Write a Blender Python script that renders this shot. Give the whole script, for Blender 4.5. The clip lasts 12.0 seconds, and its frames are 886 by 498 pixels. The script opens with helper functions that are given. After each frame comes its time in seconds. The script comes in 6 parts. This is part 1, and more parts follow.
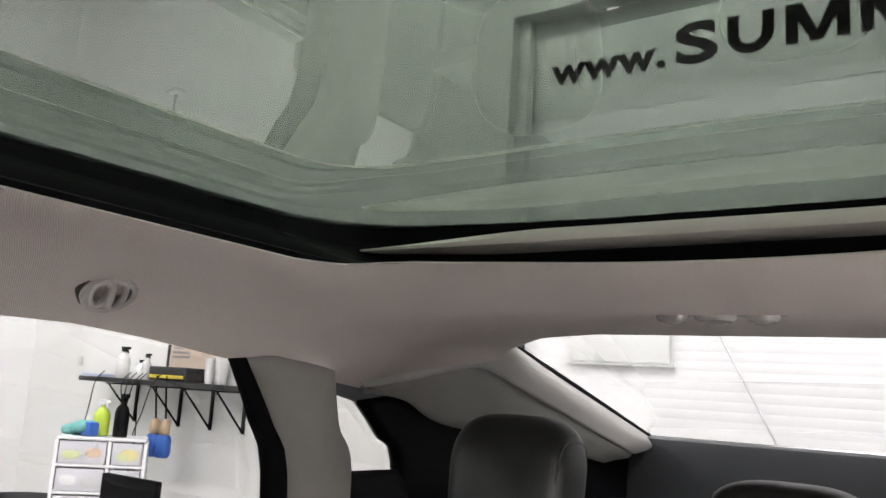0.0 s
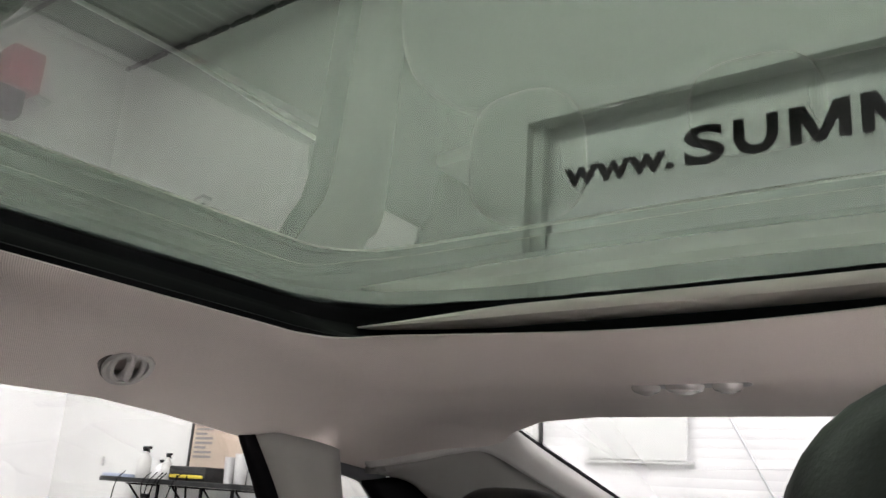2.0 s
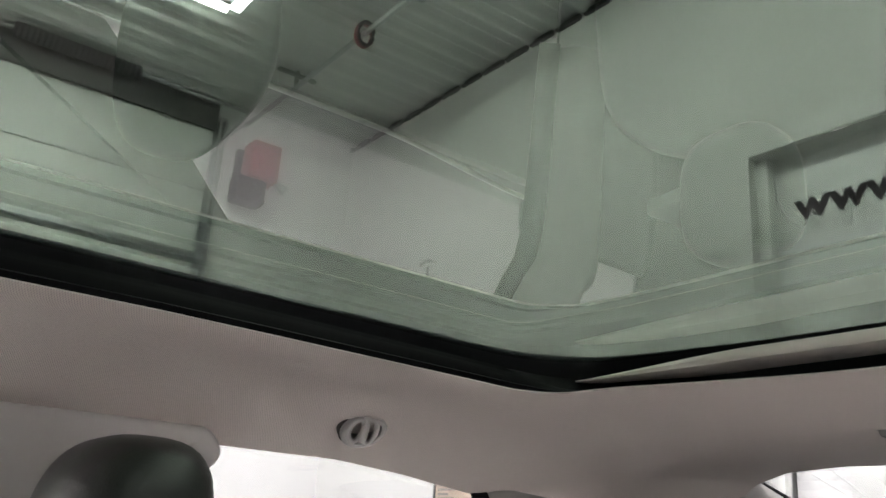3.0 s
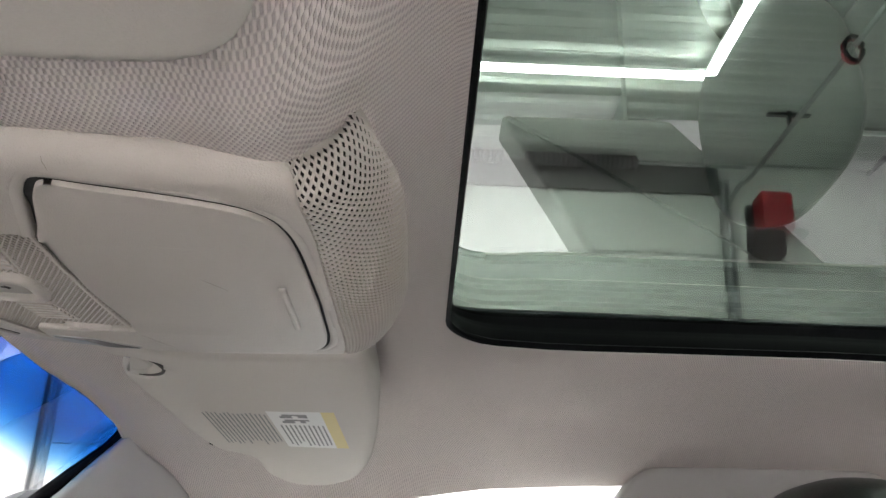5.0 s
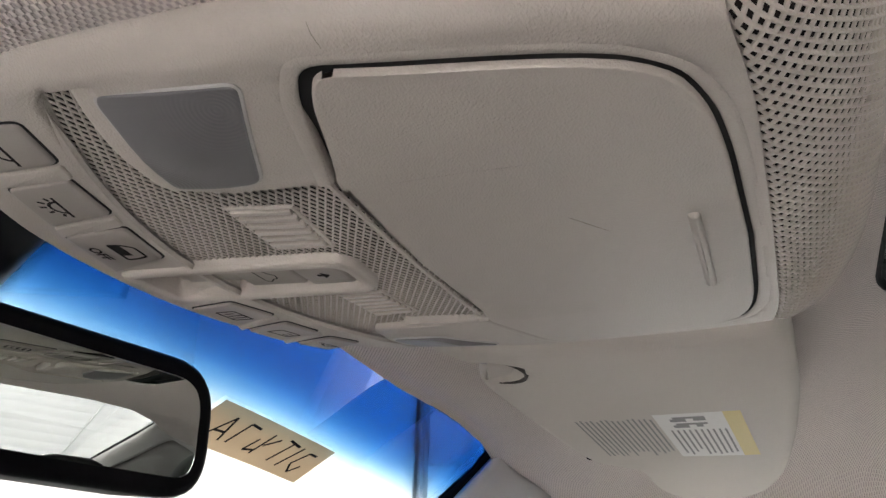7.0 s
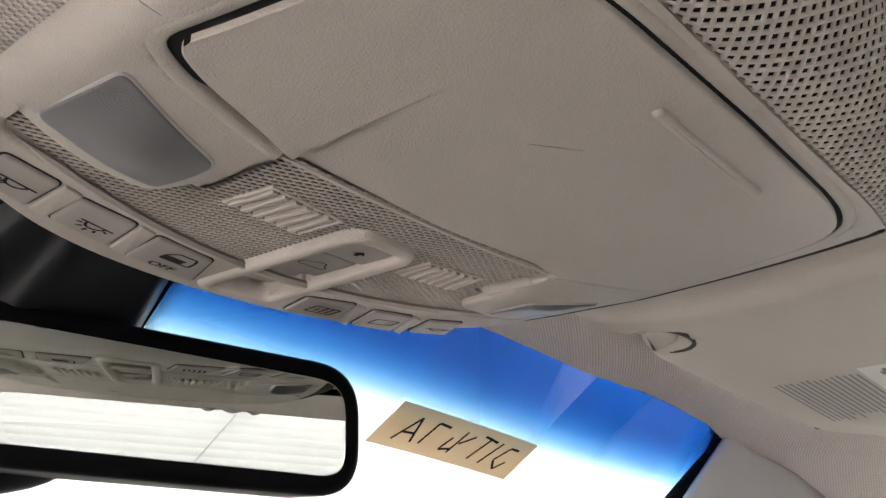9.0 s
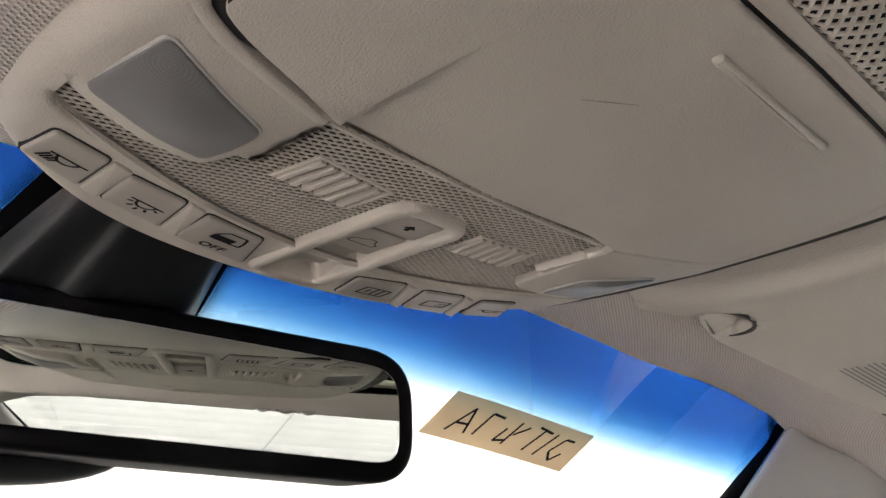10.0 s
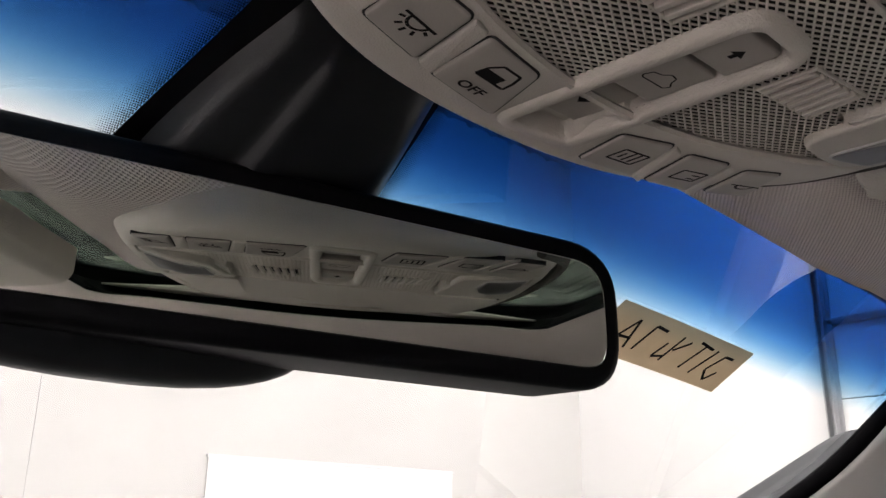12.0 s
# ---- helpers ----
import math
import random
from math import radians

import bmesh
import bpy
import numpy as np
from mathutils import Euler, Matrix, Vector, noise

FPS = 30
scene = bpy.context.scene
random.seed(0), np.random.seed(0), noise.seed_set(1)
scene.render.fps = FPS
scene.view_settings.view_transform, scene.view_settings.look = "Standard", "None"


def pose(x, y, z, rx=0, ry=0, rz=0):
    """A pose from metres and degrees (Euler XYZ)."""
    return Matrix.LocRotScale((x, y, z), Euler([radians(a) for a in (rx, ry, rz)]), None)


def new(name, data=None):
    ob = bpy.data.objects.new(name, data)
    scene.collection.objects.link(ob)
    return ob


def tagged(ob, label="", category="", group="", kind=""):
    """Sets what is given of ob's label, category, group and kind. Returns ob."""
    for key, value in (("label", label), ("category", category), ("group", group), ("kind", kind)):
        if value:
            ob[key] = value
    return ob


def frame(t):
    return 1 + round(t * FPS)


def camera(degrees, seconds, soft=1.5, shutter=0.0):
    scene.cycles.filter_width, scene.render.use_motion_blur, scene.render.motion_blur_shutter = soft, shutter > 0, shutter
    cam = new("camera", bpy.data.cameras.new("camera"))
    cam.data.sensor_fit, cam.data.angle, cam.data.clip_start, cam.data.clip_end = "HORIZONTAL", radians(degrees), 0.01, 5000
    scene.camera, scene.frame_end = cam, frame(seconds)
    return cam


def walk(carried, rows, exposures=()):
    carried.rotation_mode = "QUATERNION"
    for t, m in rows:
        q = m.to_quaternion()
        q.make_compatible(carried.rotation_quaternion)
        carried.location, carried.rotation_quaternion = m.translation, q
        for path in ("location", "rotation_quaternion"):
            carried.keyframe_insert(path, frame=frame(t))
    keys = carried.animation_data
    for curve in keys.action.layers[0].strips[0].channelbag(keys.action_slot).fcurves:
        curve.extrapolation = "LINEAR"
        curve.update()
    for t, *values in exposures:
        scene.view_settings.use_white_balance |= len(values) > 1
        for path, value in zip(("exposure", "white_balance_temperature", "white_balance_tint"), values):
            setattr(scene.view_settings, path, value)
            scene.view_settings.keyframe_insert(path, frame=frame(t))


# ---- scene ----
cam = camera(53.98, 12.0)
# seconds, place in metres, turn in degrees
PATH = [
    (0.0, -0.2153, -0.0201, 1.4003, 99.73, -3.81, -144.07),
    (0.5, -0.2444, -0.0169, 1.3859, 103.81, -3.61, -145.66),
    (1.0, -0.2760, -0.0124, 1.3680, 105.33, -3.22, -146.72),
    (1.5, -0.2747, 0.0112, 1.3634, 105.69, -3.10, -146.78),
    (2.0, -0.2939, 0.0170, 1.3597, 106.40, -3.98, -142.41),
    (2.5, -0.3126, 0.0255, 1.3599, 107.52, -4.62, -134.44),
    (2.7, -0.3109, 0.0104, 1.3599, 108.12, -4.45, -131.34),
    (4.3, -0.3838, 0.1256, 1.3268, 111.22, -1.97, -106.69),
    (4.5, -0.3718, 0.1316, 1.3281, 111.29, -2.19, -102.38),
    (5.0, -0.3582, 0.1517, 1.3212, 111.66, -1.95, -91.58),
    (5.5, -0.3454, 0.1554, 1.3174, 111.92, -1.84, -84.74),
    (6.0, -0.3246, 0.1550, 1.3309, 112.32, -1.72, -79.33),
    (6.5, -0.2674, 0.1858, 1.3331, 111.75, -1.74, -74.16),
    (6.7, -0.2531, 0.1995, 1.3410, 111.60, -1.76, -72.04),
    (8.3, -0.1879, 0.1310, 1.3386, 111.66, -1.17, -52.60),
    (8.5, -0.1850, 0.1294, 1.3373, 111.70, -0.53, -51.09),
    (9.0, -0.1814, 0.1345, 1.3322, 111.69, 0.02, -48.68),
    (9.5, -0.1765, 0.1393, 1.3270, 111.83, 0.35, -46.98),
    (10.0, -0.1754, 0.1415, 1.3253, 111.87, -0.01, -45.26),
    (10.5, -0.1768, 0.1437, 1.3245, 111.88, -0.27, -44.26),
    (11.0, -0.1796, 0.1487, 1.3194, 111.79, -0.45, -43.68),
    (11.5, -0.2034, 0.1956, 1.3175, 111.82, -0.40, -43.03),
    (12.0, -0.1889, 0.2398, 1.3182, 108.06, -0.57, -42.96),
]
EXPOSURES = [(0, 2.16, 6440, 17), (2.5, 2.16, 6440, 17), (4.5, 2.35, 6200, 15), (5.5, 2.25, 6280, 15), (6.5, 2.14, 6350, 16), (8.5, 2.56, 6560, 17), (9.5, 2.34, 6620, 17), (10.5, 2.34, 6790, 16), (11, 2.33, 6640, 18), (11.5, 2.35, 6540, 20), (12, 1.57, 6560, 20)]
walk(cam, [(t, pose(x, y, z, rx, ry, rz)) for t, x, y, z, rx, ry, rz in PATH], EXPOSURES)

# ---- world and light ----
world = bpy.data.worlds.new("world")
world.use_nodes = True
world.node_tree.nodes["Background"].inputs[0].default_value = (0.6, 0.65, 0.7, 1)
world.node_tree.nodes["Background"].inputs[1].default_value = 0.02
scene.world = world
LED_POWER = 132.0


# ---- materials ----
def nodes_of(name):
    m = bpy.data.materials.new(name)
    m.use_nodes = True
    nt = m.node_tree
    return m, nt, nt.nodes["Principled BSDF"], nt.nodes, nt.links


def math_node(nt, op, a, b=None):
    n = nt.nodes.new("ShaderNodeMath")
    n.operation = op
    for i, v in enumerate((a, b)):
        if v is None:
            continue
        if isinstance(v, (int, float)):
            n.inputs[i].default_value = v
        else:
            nt.links.new(v, n.inputs[i])
    return n.outputs[0]


def surface(name, color, rough=0.5, metal=0.0, var=0.08, scale=8.0, grain=0.0, grain_scale=900.0, spec=0.5, rand=0.0):
    """Painted, moulded or raw surface: broad stains, fine speckle, roughness wear and a grain relief."""
    m, nt, p, nodes, links = nodes_of(name)
    tc = nodes.new("ShaderNodeTexCoord")
    big = nodes.new("ShaderNodeTexNoise")
    big.inputs["Scale"].default_value = scale
    big.inputs["Detail"].default_value = 5
    small = nodes.new("ShaderNodeTexNoise")
    small.inputs["Scale"].default_value = grain_scale
    small.inputs["Detail"].default_value = 2
    links.new(tc.outputs["Object"], big.inputs["Vector"])
    links.new(tc.outputs["Object"], small.inputs["Vector"])
    f = math_node(nt, "ADD", math_node(nt, "MULTIPLY", math_node(nt, "SUBTRACT", big.outputs["Fac"], 0.5), 2 * var),
                  math_node(nt, "MULTIPLY", math_node(nt, "SUBTRACT", small.outputs["Fac"], 0.5), var))
    f = math_node(nt, "ADD", f, 1.0)
    if rand:
        oi = nodes.new("ShaderNodeObjectInfo")
        f = math_node(nt, "ADD", f, math_node(nt, "MULTIPLY", math_node(nt, "SUBTRACT", oi.outputs["Random"], 0.5), rand))
    mul = nodes.new("ShaderNodeVectorMath")
    mul.operation = "SCALE"
    mul.inputs[0].default_value = color[:3]
    links.new(f, mul.inputs["Scale"])
    links.new(mul.outputs[0], p.inputs["Base Color"])
    links.new(math_node(nt, "ADD", math_node(nt, "MULTIPLY", math_node(nt, "SUBTRACT", big.outputs["Fac"], 0.5), 0.2), rough), p.inputs["Roughness"])
    p.inputs["Metallic"].default_value = metal
    p.inputs["Specular IOR Level"].default_value = spec
    if grain:
        b = nodes.new("ShaderNodeBump")
        b.inputs["Strength"].default_value = grain
        b.inputs["Distance"].default_value = 0.0006
        links.new(small.outputs["Fac"], b.inputs["Height"])
        links.new(b.outputs[0], p.inputs["Normal"])
    return m


def knit(name, color, pitch=0.0034, relief=1.0):
    """Knitted headliner cloth: staggered stitches of a few millimetres."""
    m, nt, p, nodes, links = nodes_of(name)
    tc = nodes.new("ShaderNodeTexCoord")
    sep = nodes.new("ShaderNodeSeparateXYZ")
    links.new(tc.outputs["Object"], sep.inputs[0])
    a = math_node(nt, "ADD", sep.outputs[0], math_node(nt, "MULTIPLY", sep.outputs[2], 0.6))
    sx = math_node(nt, "SINE", math_node(nt, "MULTIPLY", a, 2 * math.pi / pitch))
    sy = math_node(nt, "SINE", math_node(nt, "MULTIPLY", sep.outputs[1], 2 * math.pi / (pitch * 0.62)))
    h = math_node(nt, "MULTIPLY", sx, sy)
    h = math_node(nt, "MINIMUM", math_node(nt, "MAXIMUM", math_node(nt, "ADD", math_node(nt, "MULTIPLY", h, 1.25), 0.75), 0.0), 1.0)
    big = nodes.new("ShaderNodeTexNoise")
    big.inputs["Scale"].default_value = 5
    big.inputs["Detail"].default_value = 4
    fine = nodes.new("ShaderNodeTexNoise")
    fine.inputs["Scale"].default_value = 1500
    links.new(tc.outputs["Object"], big.inputs["Vector"])
    links.new(tc.outputs["Object"], fine.inputs["Vector"])
    # the colour darkens between stitches, painting in their small shade
    v = math_node(nt, "ADD", math_node(nt, "MULTIPLY", h, 0.28), 0.77)
    v = math_node(nt, "ADD", v, math_node(nt, "MULTIPLY", math_node(nt, "SUBTRACT", big.outputs["Fac"], 0.5), 0.16))
    v = math_node(nt, "ADD", v, math_node(nt, "MULTIPLY", math_node(nt, "SUBTRACT", fine.outputs["Fac"], 0.5), 0.12))
    mul = nodes.new("ShaderNodeVectorMath")
    mul.operation = "SCALE"
    mul.inputs[0].default_value = color[:3]
    links.new(v, mul.inputs["Scale"])
    links.new(mul.outputs[0], p.inputs["Base Color"])
    p.inputs["Roughness"].default_value = 0.95
    p.inputs["Specular IOR Level"].default_value = 0.15
    b = nodes.new("ShaderNodeBump")
    b.inputs["Strength"].default_value = relief
    b.inputs["Distance"].default_value = 0.0007
    links.new(h, b.inputs["Height"])
    links.new(b.outputs[0], p.inputs["Normal"])
    return m


def pane_material(name, tint, ior=1.5, band=None):
    """A thin pane: tinted light passes, the surface mirrors by its angle. band: a shade band (colour, where y is clear, where y is full)."""
    m, nt, p, nodes, links = nodes_of(name)
    nodes.remove(p)
    out = nodes["Material Output"]
    tr = nodes.new("ShaderNodeBsdfTransparent")
    tr.inputs[0].default_value = (*tint, 1)
    if band:
        color, clear, full = band
        tc = nodes.new("ShaderNodeTexCoord")
        sep = nodes.new("ShaderNodeSeparateXYZ")
        links.new(tc.outputs["Object"], sep.inputs[0])
        r = nodes.new("ShaderNodeMapRange")
        r.interpolation_type = "SMOOTHSTEP"
        r.inputs["From Min"].default_value = clear
        r.inputs["From Max"].default_value = full
        links.new(math_node(nt, "ADD", sep.outputs[1], math_node(nt, "MAXIMUM", math_node(nt, "MULTIPLY", sep.outputs[0], -0.06), 0.0)), r.inputs["Value"])
        comb = nodes.new("ShaderNodeCombineXYZ")
        for i in range(3):
            links.new(math_node(nt, "MULTIPLY", tint[i], math_node(nt, "POWER", color[i] / tint[i], r.outputs[0])), comb.inputs[i])
        links.new(comb.outputs[0], tr.inputs[0])
    gl = nodes.new("ShaderNodeBsdfGlossy")
    gl.inputs["Roughness"].default_value = 0.0
    fr = nodes.new("ShaderNodeFresnel")
    fr.inputs["IOR"].default_value = ior
    ms = nodes.new("ShaderNodeMixShader")
    links.new(fr.outputs[0], ms.inputs[0])
    links.new(tr.outputs[0], ms.inputs[1])
    links.new(gl.outputs[0], ms.inputs[2])
    links.new(ms.outputs[0], out.inputs[0])
    return m


def glow(name, color, power):
    m, nt, p, nodes, links = nodes_of(name)
    p.inputs["Base Color"].default_value = (*color, 1)
    p.inputs["Emission Color"].default_value = (*color, 1)
    p.inputs["Emission Strength"].default_value = power
    return m


LINER = knit("headliner_cloth", (0.62, 0.56, 0.52))
TRIM = surface("pillar_plastic", (0.38, 0.365, 0.345), 0.6, grain=0.35, grain_scale=1400)
CONSOLE = surface("console_plastic", (0.413, 0.376, 0.330), 0.5, grain=0.5, grain_scale=1500, var=0.07)
BUTTON = surface("button_plastic", (0.30, 0.27, 0.24), 0.45, grain=0.12, grain_scale=1500, var=0.04)
VISOR = surface("visor_vinyl", (0.53, 0.49, 0.435), 0.75, grain=0.55, grain_scale=900, var=0.06)
RUBBER = surface("black_rubber", (0.0025, 0.0024, 0.003), 0.6, grain=0.2, spec=0.05)
BLACK = surface("black_plastic", (0.0032, 0.003, 0.0038), 0.5, var=0.15, grain=0.1, spec=0.07)
SATIN = surface("grey_black_plastic", (0.007, 0.0075, 0.009), 0.4, grain=0.08, spec=0.3)
LEATHER = surface("dark_leather", (0.0075, 0.0088, 0.0080), 0.42, grain=0.4, grain_scale=500, var=0.12)
STITCH = surface("grey_thread", (0.09, 0.09, 0.09), 0.8)
INK = surface("printed_ink", (0.007, 0.006, 0.006), 0.8, spec=0.1)
# dark brown, also for the console strip and pocket line that stand in for shade
HOLLOW = surface("recess_brown", (0.045, 0.039, 0.033), 0.8)
# near-black for pit bottoms, painted in for the shade inside the grilles
PIT = surface("pit_shade", (0.014, 0.012, 0.011), 0.9, spec=0.1)
# near-black put where shade fills gaps and slots
GAP = surface("gap_shade", (0.008, 0.008, 0.008), 0.9)
ROOFGLASS = pane_material("green_tinted_glass", (0.0285, 0.0360, 0.0292), 1.72)
SIDEGLASS = pane_material("clear_car_glass", (0.62, 0.65, 0.635))
REARGLASS = pane_material("grey_tinted_car_glass", (0.18, 0.186, 0.185))
DARKGLASS = pane_material("dark_tinted_car_glass", (0.13, 0.134, 0.132))
SHIELD = pane_material("windshield_glass", (0.375, 0.384, 0.377), band=((0.0013, 0.0185, 0.095), 0.560, 0.498))
MIRROR = surface("mirror_silver", (0.80, 0.84, 0.80), 0.0, 1.0, var=0.0)
MIRROR.node_tree.nodes["Principled BSDF"].inputs["Roughness"].default_value = 0.0
for link in list(MIRROR.node_tree.links):
    if link.to_socket.name == "Roughness":
        MIRROR.node_tree.links.remove(link)
LENS = surface("frosted_lens", (0.125, 0.122, 0.122), 0.36, grain=0.1, grain_scale=220, var=0.06)
lens_bump = LENS.node_tree.nodes.new("ShaderNodeBump")
lens_at = LENS.node_tree.nodes.new("ShaderNodeSeparateXYZ")
lens_tc = LENS.node_tree.nodes.new("ShaderNodeTexCoord")
LENS.node_tree.links.new(lens_tc.outputs["Object"], lens_at.inputs[0])
lens_h = None
for cx, cy in ((0.0985, 0.306), (0.074, 0.338)):
    dx = math_node(LENS.node_tree, "SUBTRACT", math_node(LENS.node_tree, "ABSOLUTE", lens_at.outputs[0]), cx)
    dy = math_node(LENS.node_tree, "SUBTRACT", lens_at.outputs[1], cy)
    q = math_node(LENS.node_tree, "SQRT", math_node(LENS.node_tree, "ADD", math_node(LENS.node_tree, "MULTIPLY", dx, dx), math_node(LENS.node_tree, "MULTIPLY", dy, dy)))
    wv = math_node(LENS.node_tree, "MULTIPLY", math_node(LENS.node_tree, "SINE", math_node(LENS.node_tree, "MULTIPLY", q, 5200.0)), math_node(LENS.node_tree, "MAXIMUM", math_node(LENS.node_tree, "SUBTRACT", 1.0, math_node(LENS.node_tree, "MULTIPLY", q, 60.0)), 0.0))
    lens_h = wv if lens_h is None else math_node(LENS.node_tree, "ADD", lens_h, wv)
lens_bump.inputs["Strength"].default_value = 0.14
lens_bump.inputs["Distance"].default_value = 0.0003
LENS.node_tree.links.new(lens_h, lens_bump.inputs["Height"])
LENS.node_tree.links.new(lens_bump.outputs[0], LENS.node_tree.nodes["Principled BSDF"].inputs["Normal"])
PAPER = surface("label_paper", (0.72, 0.71, 0.68), 0.7, var=0.03)
YELLOW = surface("yellow_print", (0.66, 0.56, 0.25), 0.7, var=0.03)
GREYINK = surface("grey_print", (0.22, 0.215, 0.21), 0.7)
CARD = surface("brown_card", (0.44, 0.33, 0.20), 0.85, var=0.1, scale=60)
through_light = CARD.node_tree.nodes.new("ShaderNodeBsdfTranslucent")
through_light.inputs[0].default_value = (0.60, 0.46, 0.30, 1)
card_mix = CARD.node_tree.nodes.new("ShaderNodeMixShader")
card_mix.inputs[0].default_value = 0.22
CARD.node_tree.links.new(CARD.node_tree.nodes["Principled BSDF"].outputs[0], card_mix.inputs[1])
CARD.node_tree.links.new(through_light.outputs[0], card_mix.inputs[2])
CARD.node_tree.links.new(card_mix.outputs[0], CARD.node_tree.nodes["Material Output"].inputs[0])
WALL = surface("white_wall_paint", (0.80, 0.80, 0.79), 0.6, var=0.04, scale=1.2, grain=0.3, grain_scale=120)
SLAT = surface("white_enamel_slat", (0.80, 0.80, 0.80), 0.4, var=0.05, scale=3, rand=0.05)
PANEL = surface("white_door_panel", (0.76, 0.77, 0.75), 0.4, var=0.05, scale=2, rand=0.04)
CEIL = surface("ribbed_white_steel", (0.78, 0.80, 0.785), 0.45, var=0.06, scale=2)
CONCRETE = surface("grey_floor_coating", (0.52, 0.51, 0.50), 0.35, var=0.15, scale=1.5, grain=0.3, grain_scale=60)
STEEL = surface("galvanised_steel", (0.42, 0.43, 0.44), 0.35, 1.0, var=0.15, scale=20)
DARKSTEEL = surface("dark_steel", (0.05, 0.05, 0.052), 0.45, 0.6, var=0.2)
RED = surface("red_enamel", (0.35, 0.03, 0.04), 0.4, var=0.1)
LED = glow("led_tube", (1.0, 0.97, 0.94), LED_POWER)
# pillar plastic darkened in colour to dim its reflection in the roof glass
PILLARGREY = surface("dimmed_pillar_plastic", (0.22, 0.215, 0.20), 0.65, grain=0.35, grain_scale=1400)
GREYTRIM = surface("grey_cargo_trim", (0.10, 0.105, 0.11), 0.7, grain=0.4)


# ---- mesh helpers ----
def part(name, bm, material, parent=None, label="", sharp=38.0, kind="", recalc=True):
    me = bpy.data.meshes.new(name)
    if recalc:
        bmesh.ops.recalc_face_normals(bm, faces=bm.faces[:])
    bm.to_mesh(me)
    bm.free()
    for m in material if isinstance(material, (list, tuple)) else (material,):
        me.materials.append(m)
    me.polygons.foreach_set("use_smooth", [True] * len(me.polygons))
    me.set_sharp_from_angle(angle=radians(sharp))
    ob = new(name, me)
    if parent is not None:
        ob.parent = parent
        if parent.type == "EMPTY":
            ob.matrix_parent_inverse = Matrix.Translation(-parent.location)
    return tagged(ob, label, kind=kind)


def face_cabin(bm):
    """Turn a pane's faces to the cabin."""
    bm.normal_update()
    for f in bm.faces:
        if f.normal.dot(Vector((0, -0.3, 1.3)) - f.calc_center_median()) < 0:
            f.normal_flip()
    return bm


def thing(name, base, label, category, group=""):
    ob = new(name)
    ob.location = base
    ob.empty_display_size = 0.05
    return tagged(ob, label, category, group)


def thick(ob, t, offset=1.0):
    s = ob.modifiers.new("thickness", "SOLIDIFY")
    s.thickness, s.offset = t, offset
    return ob


def lerp(a, b, t):
    return a + (b - a) * t


def smooth(t):
    t = min(1.0, max(0.0, t))
    return t * t * (3 - 2 * t)


def curve_at(table, x):
    """Smooth interpolation through a short table of (place, value)."""
    if x <= table[0][0]:
        return table[0][1]
    for (a, va), (b, vb) in zip(table, table[1:]):
        if x <= b:
            return lerp(va, vb, (x - a) / (b - a))
    return table[-1][1]


def spline(points, n):
    """n points along a Catmull-Rom curve through the points."""
    p = [Vector(q) for q in points]
    if len(p) == 2:
        return [p[0].lerp(p[1], i / (n - 1)) for i in range(n)]
    p = [2 * p[0] - p[1]] + p + [2 * p[-1] - p[-2]]
    out = []
    for i in range(n):
        s = i / (n - 1) * (len(p) - 3)
        k = min(int(s), len(p) - 4)
        t = s - k
        a, b, c, d = p[k:k + 4]
        out.append(0.5 * (2 * b + (c - a) * t + (2 * a - 5 * b + 4 * c - d) * t * t + (3 * b - a - 3 * c + d) * t ** 3))
    return out


def grid_faces(bm, rows, closed=False):
    vs = [[bm.verts.new(q) for q in r] for r in rows]
    for a, b in zip(vs, vs[1:]):
        n = len(a)
        for i in range(n if closed else n - 1):
            j = (i + 1) % n
            bm.faces.new((a[i], a[j], b[j], b[i]))
    return vs


def loft(rows, nu=24, nv=16):
    """A smooth sheet through rows of points."""
    cols = [spline(r, nu) for r in rows]
    bm = bmesh.new()
    grid_faces(bm, [list(r) for r in zip(*[spline(c, nv) for c in zip(*cols)])])
    return bm


def rounded(poly, r, n=5):
    """A polygon with its corners rounded; r is one radius or one per corner."""
    out = []
    m = len(poly)
    for i in range(m):
        q = Vector(poly[i])
        a, b = Vector(poly[i - 1]) - q, Vector(poly[(i + 1) % m]) - q
        rad = r[i] if isinstance(r, (list, tuple)) else r
        d = min(rad, a.length * 0.45, b.length * 0.45)
        p0, p1 = q + a.normalized() * d, q + b.normalized() * d
        for k in range(n + 1):
            t = k / n
            out.append((1 - t) ** 2 * p0 + 2 * t * (1 - t) * q + t * t * p1)
    return out


def inset(poly, d):
    """The polygon moved inwards by d (anticlockwise or clockwise alike)."""
    m = len(poly)
    area = sum(poly[i - 1].x * poly[i].y - poly[i].x * poly[i - 1].y for i in range(m))
    s = 1 if area > 0 else -1
    out = []
    for i in range(m):
        a, b, c = poly[i - 1], poly[i], poly[(i + 1) % m]
        e0, e1 = (b - a), (c - b)
        if e0.length < 1e-9 or e1.length < 1e-9:
            e0 = e1 = c - a
        n0, n1 = Vector((-e0.y, e0.x)).normalized() * s, Vector((-e1.y, e1.x)).normalized() * s
        n = n0 + n1
        n = n / max(0.5, n.length_squared / 2) if n.length > 1e-6 else n0
        out.append(b + n * d)
    return out


